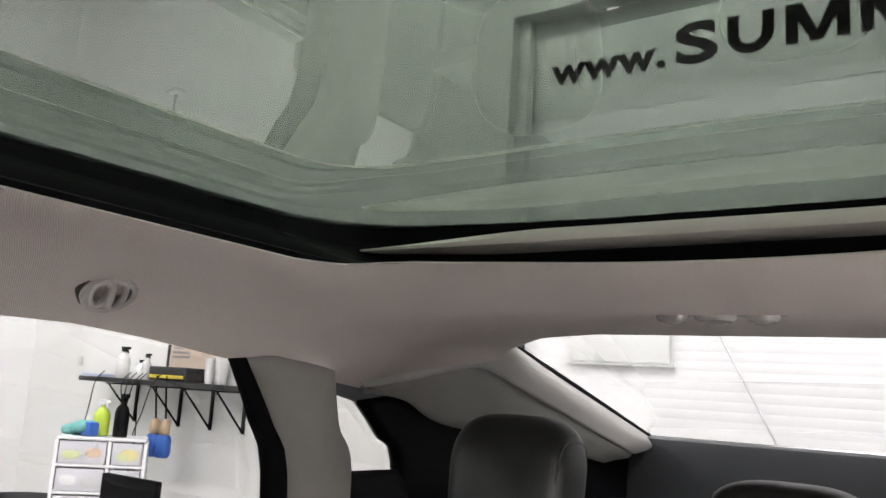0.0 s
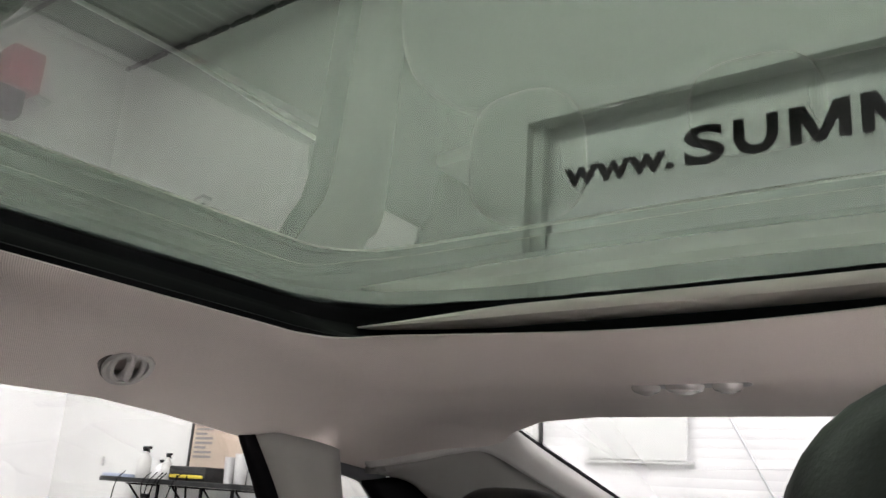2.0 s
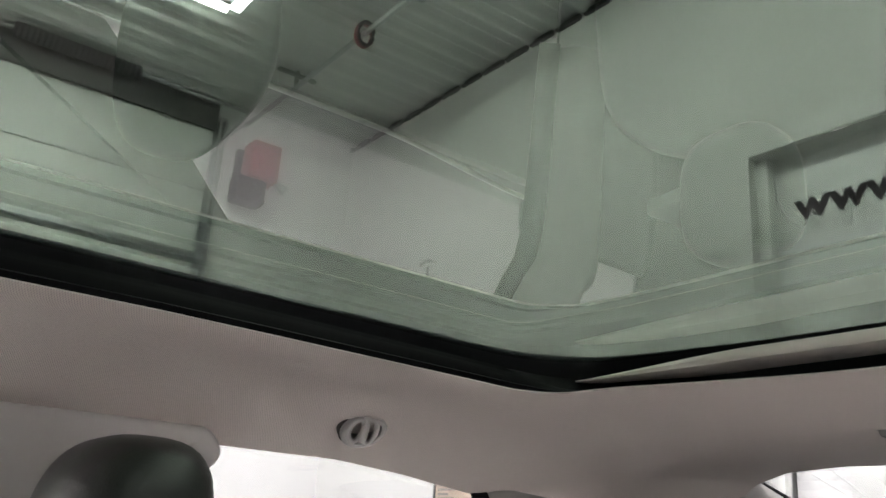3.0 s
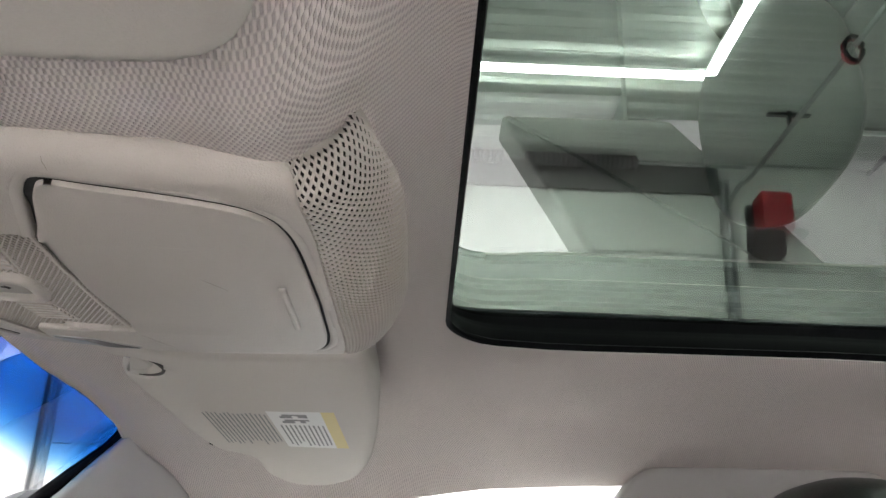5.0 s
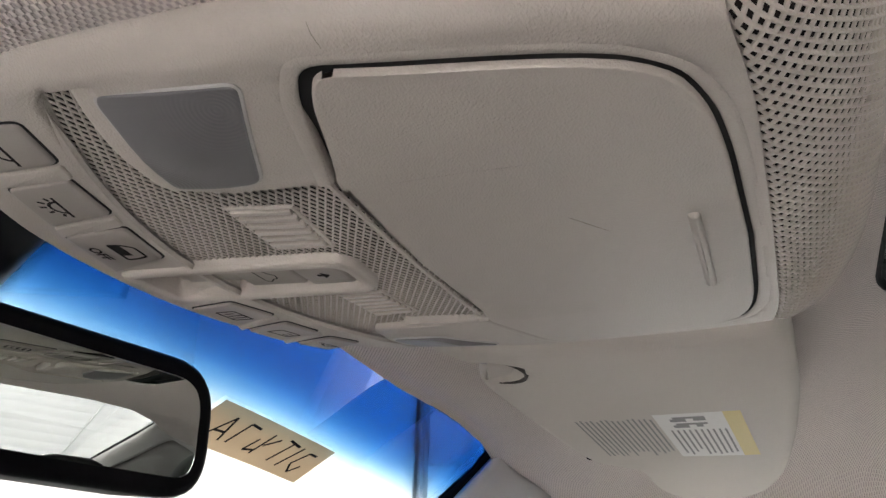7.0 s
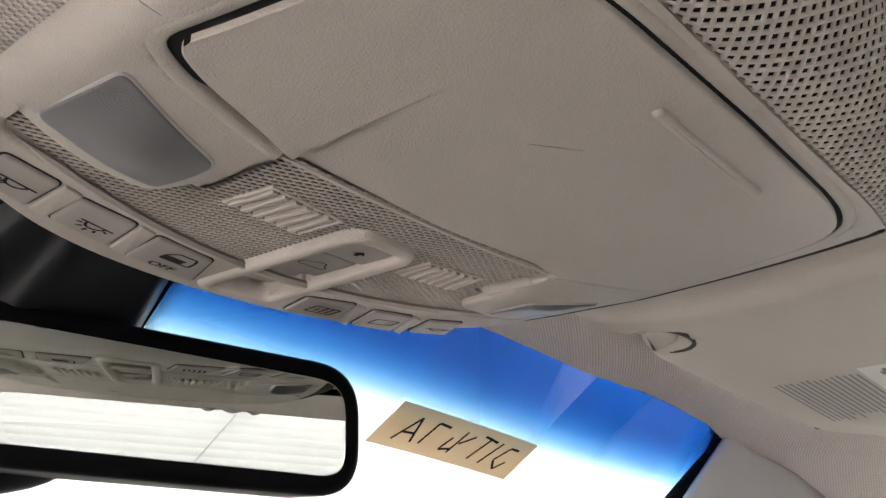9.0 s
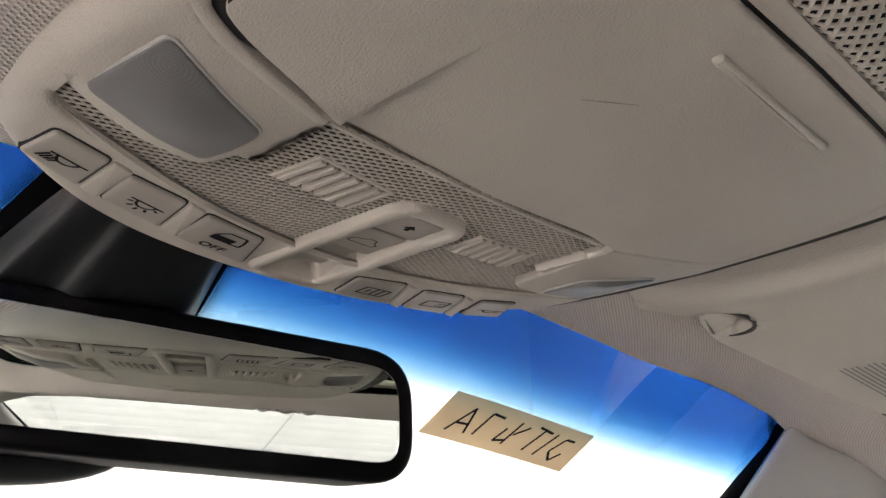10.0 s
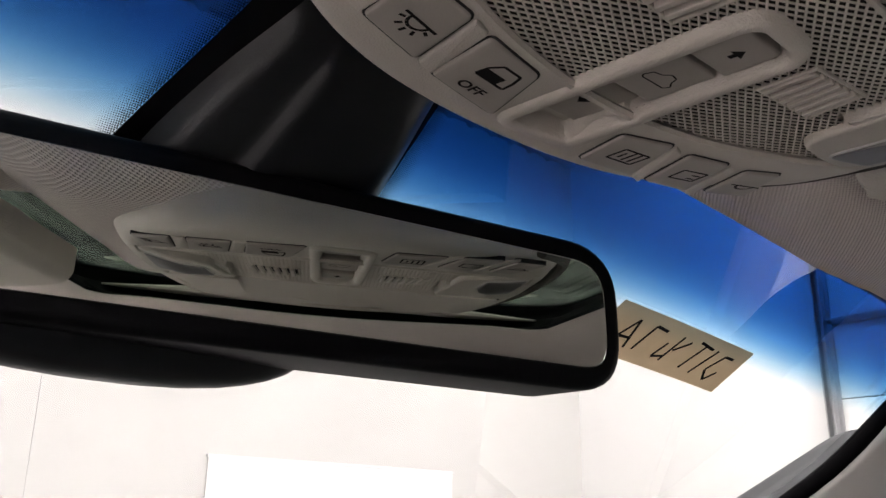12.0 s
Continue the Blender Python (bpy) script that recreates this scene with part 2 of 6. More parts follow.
def slab(poly, low, high, to3d, edge=0.0012, steps=3, both=False):
    """A plate with the outline poly between two heights, its low side's edge (or both) rounded; to3d(x, y, h) gives the place."""
    rings = []
    for k in range(steps + 1):
        a = math.pi / 2 * k / steps
        rings.append((edge * (1 - math.sin(a)), low + edge * (1 - math.cos(a)) if low < high else low - edge * (1 - math.cos(a))))
    if both:
        for k in range(steps + 1):
            a = math.pi / 2 * k / steps
            s = 1 if low < high else -1
            rings.append((edge * (1 - math.cos(a)), high - s * edge * (1 - math.sin(a))))
    else:
        rings.append((0.0, high))
    bm = bmesh.new()
    rows = [[to3d(q.x, q.y, h) for q in (inset(poly, d) if d else poly)] for d, h in rings]
    vs = grid_faces(bm, rows, True)
    bm.faces.new(vs[0])
    bm.faces.new(vs[-1])
    return bm


def box(bm, lo, hi, bevel=0.0):
    """A box between two corners, chamfered."""
    x0, y0, z0 = lo
    x1, y1, z1 = hi
    made = bmesh.ops.create_cube(bm, size=1.0)["verts"]
    for v in made:
        v.co = Vector((lerp(x0, x1, v.co.x + 0.5), lerp(y0, y1, v.co.y + 0.5), lerp(z0, z1, v.co.z + 0.5)))
    if bevel:
        edges = list({e for v in made for e in v.link_edges})
        bmesh.ops.bevel(bm, geom=edges, offset=bevel, segments=2, profile=0.6, affect="EDGES")
    return bm


def tube(bm, points, radius, sides=10, caps=True):
    """A round bar along points; radius may be a list."""
    pts = [Vector(p) for p in points]
    rows = []
    up = Vector((0.02, 0.03, 1)).normalized()
    for i, p in enumerate(pts):
        d = (pts[min(i + 1, len(pts) - 1)] - pts[max(i - 1, 0)]).normalized()
        a = d.cross(up)
        if a.length < 0.05:
            a = d.cross(Vector((1, 0, 0)))
        a.normalize()
        b = d.cross(a)
        r = radius[i] if isinstance(radius, (list, tuple)) else radius
        rows.append([p + (a * math.cos(2 * math.pi * k / sides) + b * math.sin(2 * math.pi * k / sides)) * r for k in range(sides)])
    vs = grid_faces(bm, rows, True)
    if caps:
        bm.faces.new(vs[0])
        bm.faces.new(vs[-1])
    return bm


def lathe(bm, profile, base, sides=20):
    """A turned shape from (radius, height) pairs."""
    b = Vector(base)
    rows = [[b + Vector((r * math.cos(2 * math.pi * k / sides), r * math.sin(2 * math.pi * k / sides), h)) for k in range(sides)] for r, h in profile]
    vs = grid_faces(bm, rows, True)
    bm.faces.new(vs[0])
    bm.faces.new(vs[-1])
    return bm


def cushion(bm, centre, size, power=3.2, nu=36, nv=20, lean=0.0, pinch=0.0):
    """A padded block: a superellipsoid, leaning back by lean, narrower at the bottom by pinch."""
    c = Vector(centre)
    rows = []

    def sp(v):
        return math.copysign(abs(v) ** (2 / power), v)
    for j in range(nv + 1):
        v = -math.pi / 2 + math.pi * j / nv
        row = []
        for i in range(nu):
            u = 2 * math.pi * i / nu
            z = sp(math.sin(v))
            w = sp(max(0.0, math.cos(v)))
            k = 1 - pinch * (0.5 - 0.5 * z)
            q = Vector((size[0] / 2 * w * sp(math.cos(u)) * k, size[1] / 2 * w * sp(math.sin(u)), size[2] / 2 * z))
            q.y -= lean * q.z
            row.append(c + q)
        rows.append(row)
    vs = grid_faces(bm, rows[1:-1], True)
    bm.faces.new(vs[0])
    bm.faces.new(vs[-1])
    return bm


def text_mesh(body, size, place, turn, stretch=1.0, bold=0.0, depth=0.0, space=1.0):
    cu = bpy.data.curves.new("lettering", "FONT")
    cu.body, cu.size, cu.offset, cu.extrude, cu.space_character = body, size, bold, depth, space
    ob = bpy.data.objects.new("lettering", cu)
    scene.collection.objects.link(ob)
    bpy.context.view_layer.update()
    me = bpy.data.meshes.new_from_object(ob.evaluated_get(bpy.context.evaluated_depsgraph_get()))
    bpy.data.objects.remove(ob)
    bm = bmesh.new()
    bm.from_mesh(me)
    bpy.data.meshes.remove(me)
    bmesh.ops.transform(bm, matrix=turn @ Matrix.Diagonal((stretch, 1, 1, 1)), verts=bm.verts[:])
    bmesh.ops.translate(bm, vec=place, verts=bm.verts[:])
    return bm


# ---- the workshop round the car ----
Y_REAR, Y_FRONT, X_RIGHT, X_LEFT, Z_CEIL = -3.5, 5.2, 6.1, -4.6, 4.75


def wall_block(name, lo, hi, label, material=WALL):
    return tagged(part(name, box(bmesh.new(), lo, hi), material), label, "wall", kind="structure")


wall_block("floor", (X_LEFT - 0.2, Y_REAR - 0.3, -0.2), (X_RIGHT + 0.2, Y_FRONT + 0.2, 0.0), "grey coated concrete workshop floor", CONCRETE)
# the front wall's weaker light is put into a darker copy of the white
wall_block("wall_front", (X_LEFT - 0.2, Y_FRONT, 0), (X_RIGHT + 0.2, Y_FRONT + 0.2, 4.9), "plain white painted workshop wall", surface("dimmed_front_wall_paint", (0.62, 0.615, 0.60), 0.6, var=0.05, scale=1.2, grain=0.3, grain_scale=120))
wall_block("wall_left", (X_LEFT - 0.2, Y_REAR, 0), (X_LEFT, Y_FRONT, 4.9), "plain white painted workshop wall")
tagged(part("trim", box(bmesh.new(), (1.424, Y_FRONT - 0.006, 0), (1.440, Y_FRONT - 0.001, 2.4)), surface("grey_joint_strip", (0.60, 0.60, 0.59), 0.6)), "thin grey joint strip on the white wall", "trim", kind="structure")
# rear wall with the deep opening of the roller door: x -2.0 to 2.02, up to 3.31
bm = bmesh.new()
box(bm, (2.02, Y_REAR - 0.25, 0), (X_RIGHT + 0.2, Y_REAR, 4.9))
box(bm, (X_LEFT - 0.2, Y_REAR - 0.25, 0), (-2.2, Y_REAR, 4.9))
box(bm, (-2.2, Y_REAR - 0.25, 3.31), (2.02, Y_REAR, 4.9))
# rear wall white toned down in colour, in place of dimmer light
tagged(part("wall_rear", bm, surface("dimmed_rear_wall_paint", (0.72, 0.72, 0.705), 0.6, var=0.04, scale=1.2, grain=0.3, grain_scale=120)), "white painted wall with a deep door opening", "wall", kind="structure")
# right wall with the tall opening of the sectional door: y -2.2 to 2.9, up to 4.5
bm = bmesh.new()
box(bm, (X_RIGHT, Y_REAR, 0), (X_RIGHT + 0.2, -2.22, 4.9))
box(bm, (X_RIGHT, 2.92, 0), (X_RIGHT + 0.2, Y_FRONT, 4.9))
box(bm, (X_RIGHT, -2.22, 4.5), (X_RIGHT + 0.2, 2.92, 4.9))
tagged(part("wall_right", bm, WALL), "white painted wall round a tall garage door", "wall", kind="structure")
# ribbed steel ceiling, ribs along the car
bm = bmesh.new()
rows = []
x = X_LEFT - 0.1
while x < X_RIGHT + 0.1:
    for dx, dz in ((0.0, 0.0), (0.025, -0.03), (0.065, -0.03), (0.09, 0.0), (0.165, 0.0), (0.172, -0.008), (0.186, -0.008), (0.193, 0.0)):
        rows.append([(x + dx, y, Z_CEIL + dz) for y in (Y_REAR - 0.05, 0.0, Y_FRONT + 0.05)])
    x += 0.26
grid_faces(bm, rows)
ceiling = tagged(part("ceiling", bm, CEIL, sharp=10), "ribbed white steel ceiling sheets", "ceiling", kind="structure")
thick(ceiling, 0.02, -1.0)
# dark angle along the edge of the ceiling sheets
bm = bmesh.new()
x = X_LEFT
while x < X_RIGHT:
    box(bm, (x, Y_REAR + 0.002, Z_CEIL - 0.045), (x + 0.22, Y_REAR + 0.03, Z_CEIL - 0.012))
    x += 0.26
tagged(part("trim", bm, DARKSTEEL), "dark closure strip between wall and ceiling", "trim", kind="structure")


def led_tube(a, b):
    t = thing("led_light", (Vector(a) + Vector(b)) / 2, "slim white LED tube light, lit, under the ceiling", "ceiling light", "LED tube lights")
    a, b = Vector(a), Vector(b)
    d = (b - a).normalized()
    side = Vector((-d.y, d.x, 0)) * 0.038
    bm = bmesh.new()
    rows = []
    for p in (a, b):
        rows.append([p - side, p - side * 0.8 + Vector((0, 0, -0.022)), p + side * 0.8 + Vector((0, 0, -0.022)), p + side])
    vs = grid_faces(bm, rows, False)
    bm.faces.new(vs[0])
    bm.faces.new(vs[1])
    part("diffuser", bm, LED, t, "lit white diffuser")
    bm = bmesh.new()
    lo = Vector((min(a.x, b.x), min(a.y, b.y), a.z)) - Vector((abs(side.x) * 1.1, abs(side.y) * 1.1, 0))
    hi = Vector((max(a.x, b.x), max(a.y, b.y), a.z + 0.028)) + Vector((abs(side.x) * 1.1, abs(side.y) * 1.1, 0))
    box(bm, lo, hi)
    part("body", bm, PANEL, t)
    return t


ZL = Z_CEIL - 0.066
for a, b in (((4.69, -1.66, ZL), (4.69, 1.3, ZL)), ((4.69, 1.32, ZL), (4.69, 3.6, ZL)),
             ((4.66, -1.70, ZL), (2.1, -1.70, ZL)), ((2.08, -1.70, ZL), (-0.5, -1.70, ZL)), ((-0.52, -1.70, ZL), (-2.16, -1.70, ZL)),
             # unseen left row, added and placed to light the cabin from the driver's side
             ((-2.2, -1.66, ZL), (-2.2, 1.3, ZL)), ((-2.2, 1.32, ZL), (-2.2, 3.6, ZL)),
             ):
    led_tube(a, b)


# roller door in the rear opening, with lettering
def roller_door():
    t = thing("roller_door", (0, Y_REAR - 0.15, 0), "closed white slatted roller door with black lettering", "roller door")
    bm = bmesh.new()
    box(bm, (-2.2, Y_REAR - 0.19, 2.783), (2.02, Y_REAR - 0.12, 3.31), 0.002)
    box(bm, (-2.2, Y_REAR - 0.19, 2.12), (2.02, Y_REAR - 0.12, 2.780), 0.002)
    part("header_panel", bm, SLAT, t, "flat white panel above the slats")
    bm = bmesh.new()
    for x0, x1 in ((1.955, 2.02), (-2.2, -2.135)):
        box(bm, (x0, Y_REAR - 0.118, 0), (x1, Y_REAR - 0.06, 3.31), 0.003)
    part("guide_rail", bm, PANEL, t)
    prof = ((0.0, 0.0), (0.0025, 0.0005), (0.0385, 0.0005), (0.0405, 0.0))
    me = None
    z = 0.0
    k = 0
    while z < 2.08:
        if me is None:
            b2 = bmesh.new()
            ring = [[(xx, Y_REAR - 0.15 + d, h) for h, d in prof] for xx in (-2.13, 1.95)]
            vs = grid_faces(b2, ring)
            s = part("slat", b2, SLAT, t)
            me = s.data
        else:
            s = new("slat", me)
            s.parent = t
            s.matrix_parent_inverse = Matrix.Translation(-t.location)
            s.location = (0, 0, z)
        z += 0.0406
    # lifted pull panel
    bm = bmesh.new()
    box(bm, (1.215, Y_REAR - 0.138, 1.61), (1.685, Y_REAR - 0.118, 1.96), 0.006)
    box(bm, (1.19, Y_REAR - 0.142, 1.595), (1.71, Y_REAR - 0.125, 1.612), 0.004)
    part("pull_panel", bm, PANEL, t, "flat pale panel on the slats")
    for x0, x1, z1 in ((1.13, 0.55, 2.3), (0.35, -0.4, 2.35)):
        bm = bmesh.new()
        tube(bm, [(x0, Y_REAR - 0.125, 1.98), (x1, Y_REAR - 0.125, 0.9)], 0.004, 6)
        part("cord", bm, STEEL, t)
    turn = Euler((math.pi / 2, 0, math.pi)).to_matrix().to_4x4()
    for body, label, x1, x0, z0, z1 in (("www.", "black lettering www.", 1.858, 1.264, 2.957, 3.057), ("S", "black letter S", 1.213, 1.023, 2.951, 3.147)):
        bm = text_mesh(body, 0.2, (0, 0, 0), turn, 1.0, 0.0055, 0.001, 1.05)
        low = [min(v.co[i] for v in bm.verts) for i in range(3)]
        top = [max(v.co[i] for v in bm.verts) for i in range(3)]
        for v in bm.verts:
            v.co = (lerp(x0, x1, (v.co.x - low[0]) / (top[0] - low[0])), v.co.y - low[1] + Y_REAR - 0.1175, lerp(z0, z1, (v.co.z - low[2]) / (top[2] - low[2])))
        part("lettering", bm, INK, t, label, sharp=20)

    def strokes_of(left, shapes, label):
        bm = bmesh.new()
        for k, poly in enumerate(shapes):
            f = bm.faces.new([bm.verts.new((left - u, Y_REAR - 0.1158 + 0.0002 * k, 2.960 + v)) for u, v in poly])
            top = bmesh.ops.extrude_face_region(bm, geom=[f])["geom"]
            bmesh.ops.translate(bm, vec=(0, -0.0012, 0), verts=[q for q in top if isinstance(q, bmesh.types.BMVert)])
        part("lettering", bm, INK, t, label, sharp=20)
    w, h, k = 0.200, 0.178, 0.050
    bow = [(0.10 - 0.10 * math.cos(a), 0.088 - 0.094 * math.sin(a)) for a in [math.pi * i / 14 for i in range(15)]]
    inner = [(0.10 + 0.05 * math.cos(a), 0.088 - 0.050 * math.sin(a)) for a in [math.pi * i / 14 for i in range(15)]]
    strokes_of(0.979, [[(0, h)] + bow + [(w, h), (w - k, h)] + inner + [(k, h)]], "black letter U")
    w = 0.252
    em = [[(0, 0), (k, 0), (k, h), (0, h)], [(w - k, 0), (w, 0), (w, h), (w - k, h)],
          [(0.006, h), (k + 0.016, h), (w / 2 + 0.022, 0), (w / 2 - 0.022, 0)], [(w - 0.006, h), (w / 2 + 0.022, 0), (w / 2 - 0.022, 0), (w - k - 0.016, h)]]
    strokes_of(0.732, em, "black letter M")
    strokes_of(0.440, em, "black letter M")
    strokes_of(0.143, [[(0, 0), (k, 0), (k, h), (0, h)]], "black letter I")
    strokes_of(0.068, [[(0.075, 0), (0.075 + k, 0), (0.075 + k, h), (0.075, h)], [(0, h - 0.036), (0.196, h - 0.036), (0.196, h), (0, h)]], "black letter T")
    return t


roller_door()


def bright_panel():
    # plain white panel for a brighter rectangle on the front wall
    t = thing("whiteboard", (3.48, Y_FRONT - 0.02, 0.9), "large plain bright white rectangle on the white wall", "whiteboard")
    bm = bmesh.new()
    box(bm, (2.46, Y_FRONT - 0.022, 0.75), (4.50, Y_FRONT - 0.004, 1.75), 0.004)
    part("board", bm, surface("bright_white_panel", (0.92, 0.92, 0.91), 0.25, var=0.02), t)
    bm = bmesh.new()
    for z in (0.74, 1.751):
        box(bm, (2.45, Y_FRONT - 0.026, z - 0.01), (4.51, Y_FRONT - 0.003, z + 0.009), 0.003)
    part("frame", bm, WHITEP, t)
    return t


# sectional garage door in the right wall
def garage_door():
    t = thing("garage_door", (X_RIGHT + 0.05, 0.35, 0), "closed white sectional garage door in its steel tracks", "garage door")
    z = 0.0
    while z < 4.45:
        bm = bmesh.new()
        box(bm, (X_RIGHT + 0.02, -2.2, z + 0.003), (X_RIGHT + 0.07, 2.9, z + 0.559), 0.006)
        part("panel", bm, PANEL, t)
        if z > 1:
            bm = bmesh.new()
            box(bm, (X_RIGHT - 0.02, -2.2, z - 0.03), (X_RIGHT + 0.018, 2.9, z + 0.02), 0.006)
            if 2.7 < z < 3.5:
                part("strut", bm, STEEL, t, "galvanised stiffening strut")
            else:
                bm.free()
        z += 0.5625
    for y in (-2.26, 2.88):
        bm = bmesh.new()
        box(bm, (X_RIGHT - 0.09, y, 0), (X_RIGHT - 0.012, y + 0.012, 4.55))
        box(bm, (X_RIGHT - 0.09, y + 0.05, 0), (X_RIGHT - 0.03, y + 0.06, 4.55))
        box(bm, (X_RIGHT - 0.02, y - 0.03, 0), (X_RIGHT - 0.004, y + 0.06, 4.6))
        part("track", bm, STEEL, t, "upright galvanised track")
    for y in (-2.45, 3.05):
        bm = bmesh.new()
        tube(bm, spline([(X_RIGHT - 0.06, y + 0.2, 4.35), (X_RIGHT - 0.12, y + 0.1, 4.52), (X_RIGHT - 0.3, y, 4.6), (3.0, y, 4.62)], 30), 0.02, 6)
        part("track", bm, STEEL, t, "overhead galvanised track")
        for x in (5.2, 3.75):
            bm = bmesh.new()
            box(bm, (x - 0.015, y - 0.012, 4.62), (x + 0.015, y + 0.012, Z_CEIL - 0.004))
            box(bm, (x - 0.02, y - 0.16, Z_CEIL - 0.05), (x + 0.02, y + 0.16, Z_CEIL - 0.032))
            part("track_hanger", bm, DARKSTEEL, t)
    bm = bmesh.new()
    tube(bm, [(X_RIGHT - 0.14, -2.4, 4.66), (X_RIGHT - 0.14, 3.0, 4.66)], 0.016, 8)
    part("torsion_shaft", bm, STEEL, t)
    for y0, y1 in ((-1.5, -0.55), (-0.4, 0.1), (0.5, 1.9)):
        bm = bmesh.new()
        pts = []
        for k in range(int((y1 - y0) / 0.02)):
            pts.append((X_RIGHT - 0.14, y0 + 0.02 * k, 4.66))
        tube(bm, pts, [0.062 if i % 2 else 0.05 for i in range(len(pts))], 12)
        part("torsion_spring", bm, DARKSTEEL, t, "black torsion spring")
    bm = bmesh.new()
    box(bm, (X_RIGHT - 0.03, -2.2, 4.46), (X_RIGHT - 0.004, 2.9, 4.72))
    part("spring_plate", bm, surface("grey_header_board", (0.08, 0.083, 0.08), 0.7), t, "dark grey header board")
    return t


garage_door()


def door_opener():
    t = thing("door_opener", (5.95, -2.55, 4.15), "red garage door opener with a black motor, on the wall", "door opener")
    bm = bmesh.new()
    box(bm, (5.84, -2.70, 4.08), (6.06, -2.45, 4.40), 0.02)
    part("housing", bm, RED, t, "red enamel housing")
    bm = bmesh.new()
    box(bm, (5.86, -2.62, 3.86), (6.04, -2.36, 4.075), 0.03)
    part("motor", bm, BLACK, t, "black motor")
    bm = bmesh.new()
    tube(bm, [(5.95, -2.702, 4.12), (5.95, -2.76, 4.10), (5.95, -2.82, 4.07)], [0.02, 0.03, 0.045], 10)
    part("shaft", bm, STEEL, t)
    bm = bmesh.new()
    box(bm, (6.04, -2.66, 3.92), (6.098, -2.40, 4.36), 0.004)
    part("wall_plate", bm, DARKSTEEL, t)
    return t


door_opener()


def hose_hook():
    t = thing("cable_loop", (4.19, -2.41, 4.6), "small coiled cable loop hanging on the overhead track", "cable")
    for off, m in ((0.0, BLACK), (0.03, RED)):
        bm = bmesh.new()
        tube(bm, [(4.19 + off + 0.01 * math.sin(a), -2.45 + 0.055 * math.sin(a), 4.60 + 0.09 * math.cos(a)) for a in [k * math.pi / 9 for k in range(19)]], 0.014, 6)
        part("coil", bm, m, t)
    return t


hose_hook()


# shelf on the rear wall and what stands on it
def wall_shelf():
    t = thing("wall_shelf", (4.3, Y_REAR + 0.12, 1.37), "dark wall shelf board on black angle brackets", "shelf")
    bm = bmesh.new()
    box(bm, (3.1, Y_REAR + 0.004, 1.36), (5.02, Y_REAR + 0.27, 1.39), 0.004)
    part("board", bm, SATIN, t, "dark grey shelf board")
    for x in (3.42, 3.71, 4.0, 4.3, 4.75):
        bm = bmesh.new()
        box(bm, (x - 0.012, Y_REAR + 0.003, 1.12), (x + 0.012, Y_REAR + 0.012, 1.358))
        box(bm, (x - 0.012, Y_REAR + 0.013, 1.349), (x + 0.012, Y_REAR + 0.24, 1.358))
        tube(bm, [(x, Y_REAR + 0.012, 1.13), (x, Y_REAR + 0.22, 1.348)], 0.006, 6)
        part("bracket", bm, BLACK, t)
    return t


wall_shelf()


def bottle(x, y, z, h, r, body, cap, label, spray=True):
    t = thing("spray_bottle" if spray else "bottle", (x, y, z), label, "bottle")
    bm = bmesh.new()
    lathe(bm, [(r * 0.9, 0.0), (r, 0.01), (r, h * 0.55), (r * 0.85, h * 0.66), (r * 0.35, h * 0.78), (r * 0.33, h * 0.84)], (x, y, z))
    part("body", bm, body, t)
    bm = bmesh.new()
    lathe(bm, [(r * 0.45, h * 0.842), (r * 0.45, h * 0.9), (r * 0.3, h * 0.91)], (x, y, z), 12)
    if spray:
        box(bm, (x - r * 1.1, y - r * 0.25, z + h * 0.912), (x + r * 0.6, y + r * 0.25, z + h), 0.004)
        tube(bm, [(x - r * 0.6, y, z + h * 0.91), (x - r * 0.9, y, z + h * 0.80)], r * 0.12, 6)
    part("spray_head" if spray else "cap", bm, cap, t)
    return t


def plain(name, color, rough=0.45):
    return surface(name, color, rough, var=0.08, scale=20)


CLEARP = plain("milky_plastic", (0.62, 0.62, 0.60), 0.3)
GREENP = plain("lime_plastic", (0.45, 0.60, 0.05))
BLUEP = plain("blue_plastic", (0.03, 0.11, 0.42))
WHITEP = plain("white_plastic", (0.78, 0.78, 0.79), 0.35)
TEAL = plain("teal_cloth", (0.16, 0.42, 0.40), 0.95)
YEL = plain("yellow_plastic", (0.62, 0.50, 0.04))
ORANGE = plain("orange_cloth", (0.62, 0.30, 0.10), 0.9)
TAN = plain("tan_wood", (0.42, 0.31, 0.20), 0.7)
CUPS = plain("grey_cup", (0.58, 0.58, 0.58), 0.3)

bright_panel()
ZS, YS = 1.391, Y_REAR + 0.13
bottle(4.76, YS, ZS, 0.20, 0.045, CLEARP, BLACK, "clear spray bottle with a black head on the shelf")
bottle(4.55, YS, ZS, 0.12, 0.05, WHITEP, BLACK, "short white spray bottle with a dark head on the shelf")
bottle(4.47, YS + 0.03, ZS, 0.16, 0.03, CLEARP, BLACK, "slim pale bottle with a dark head on the shelf")


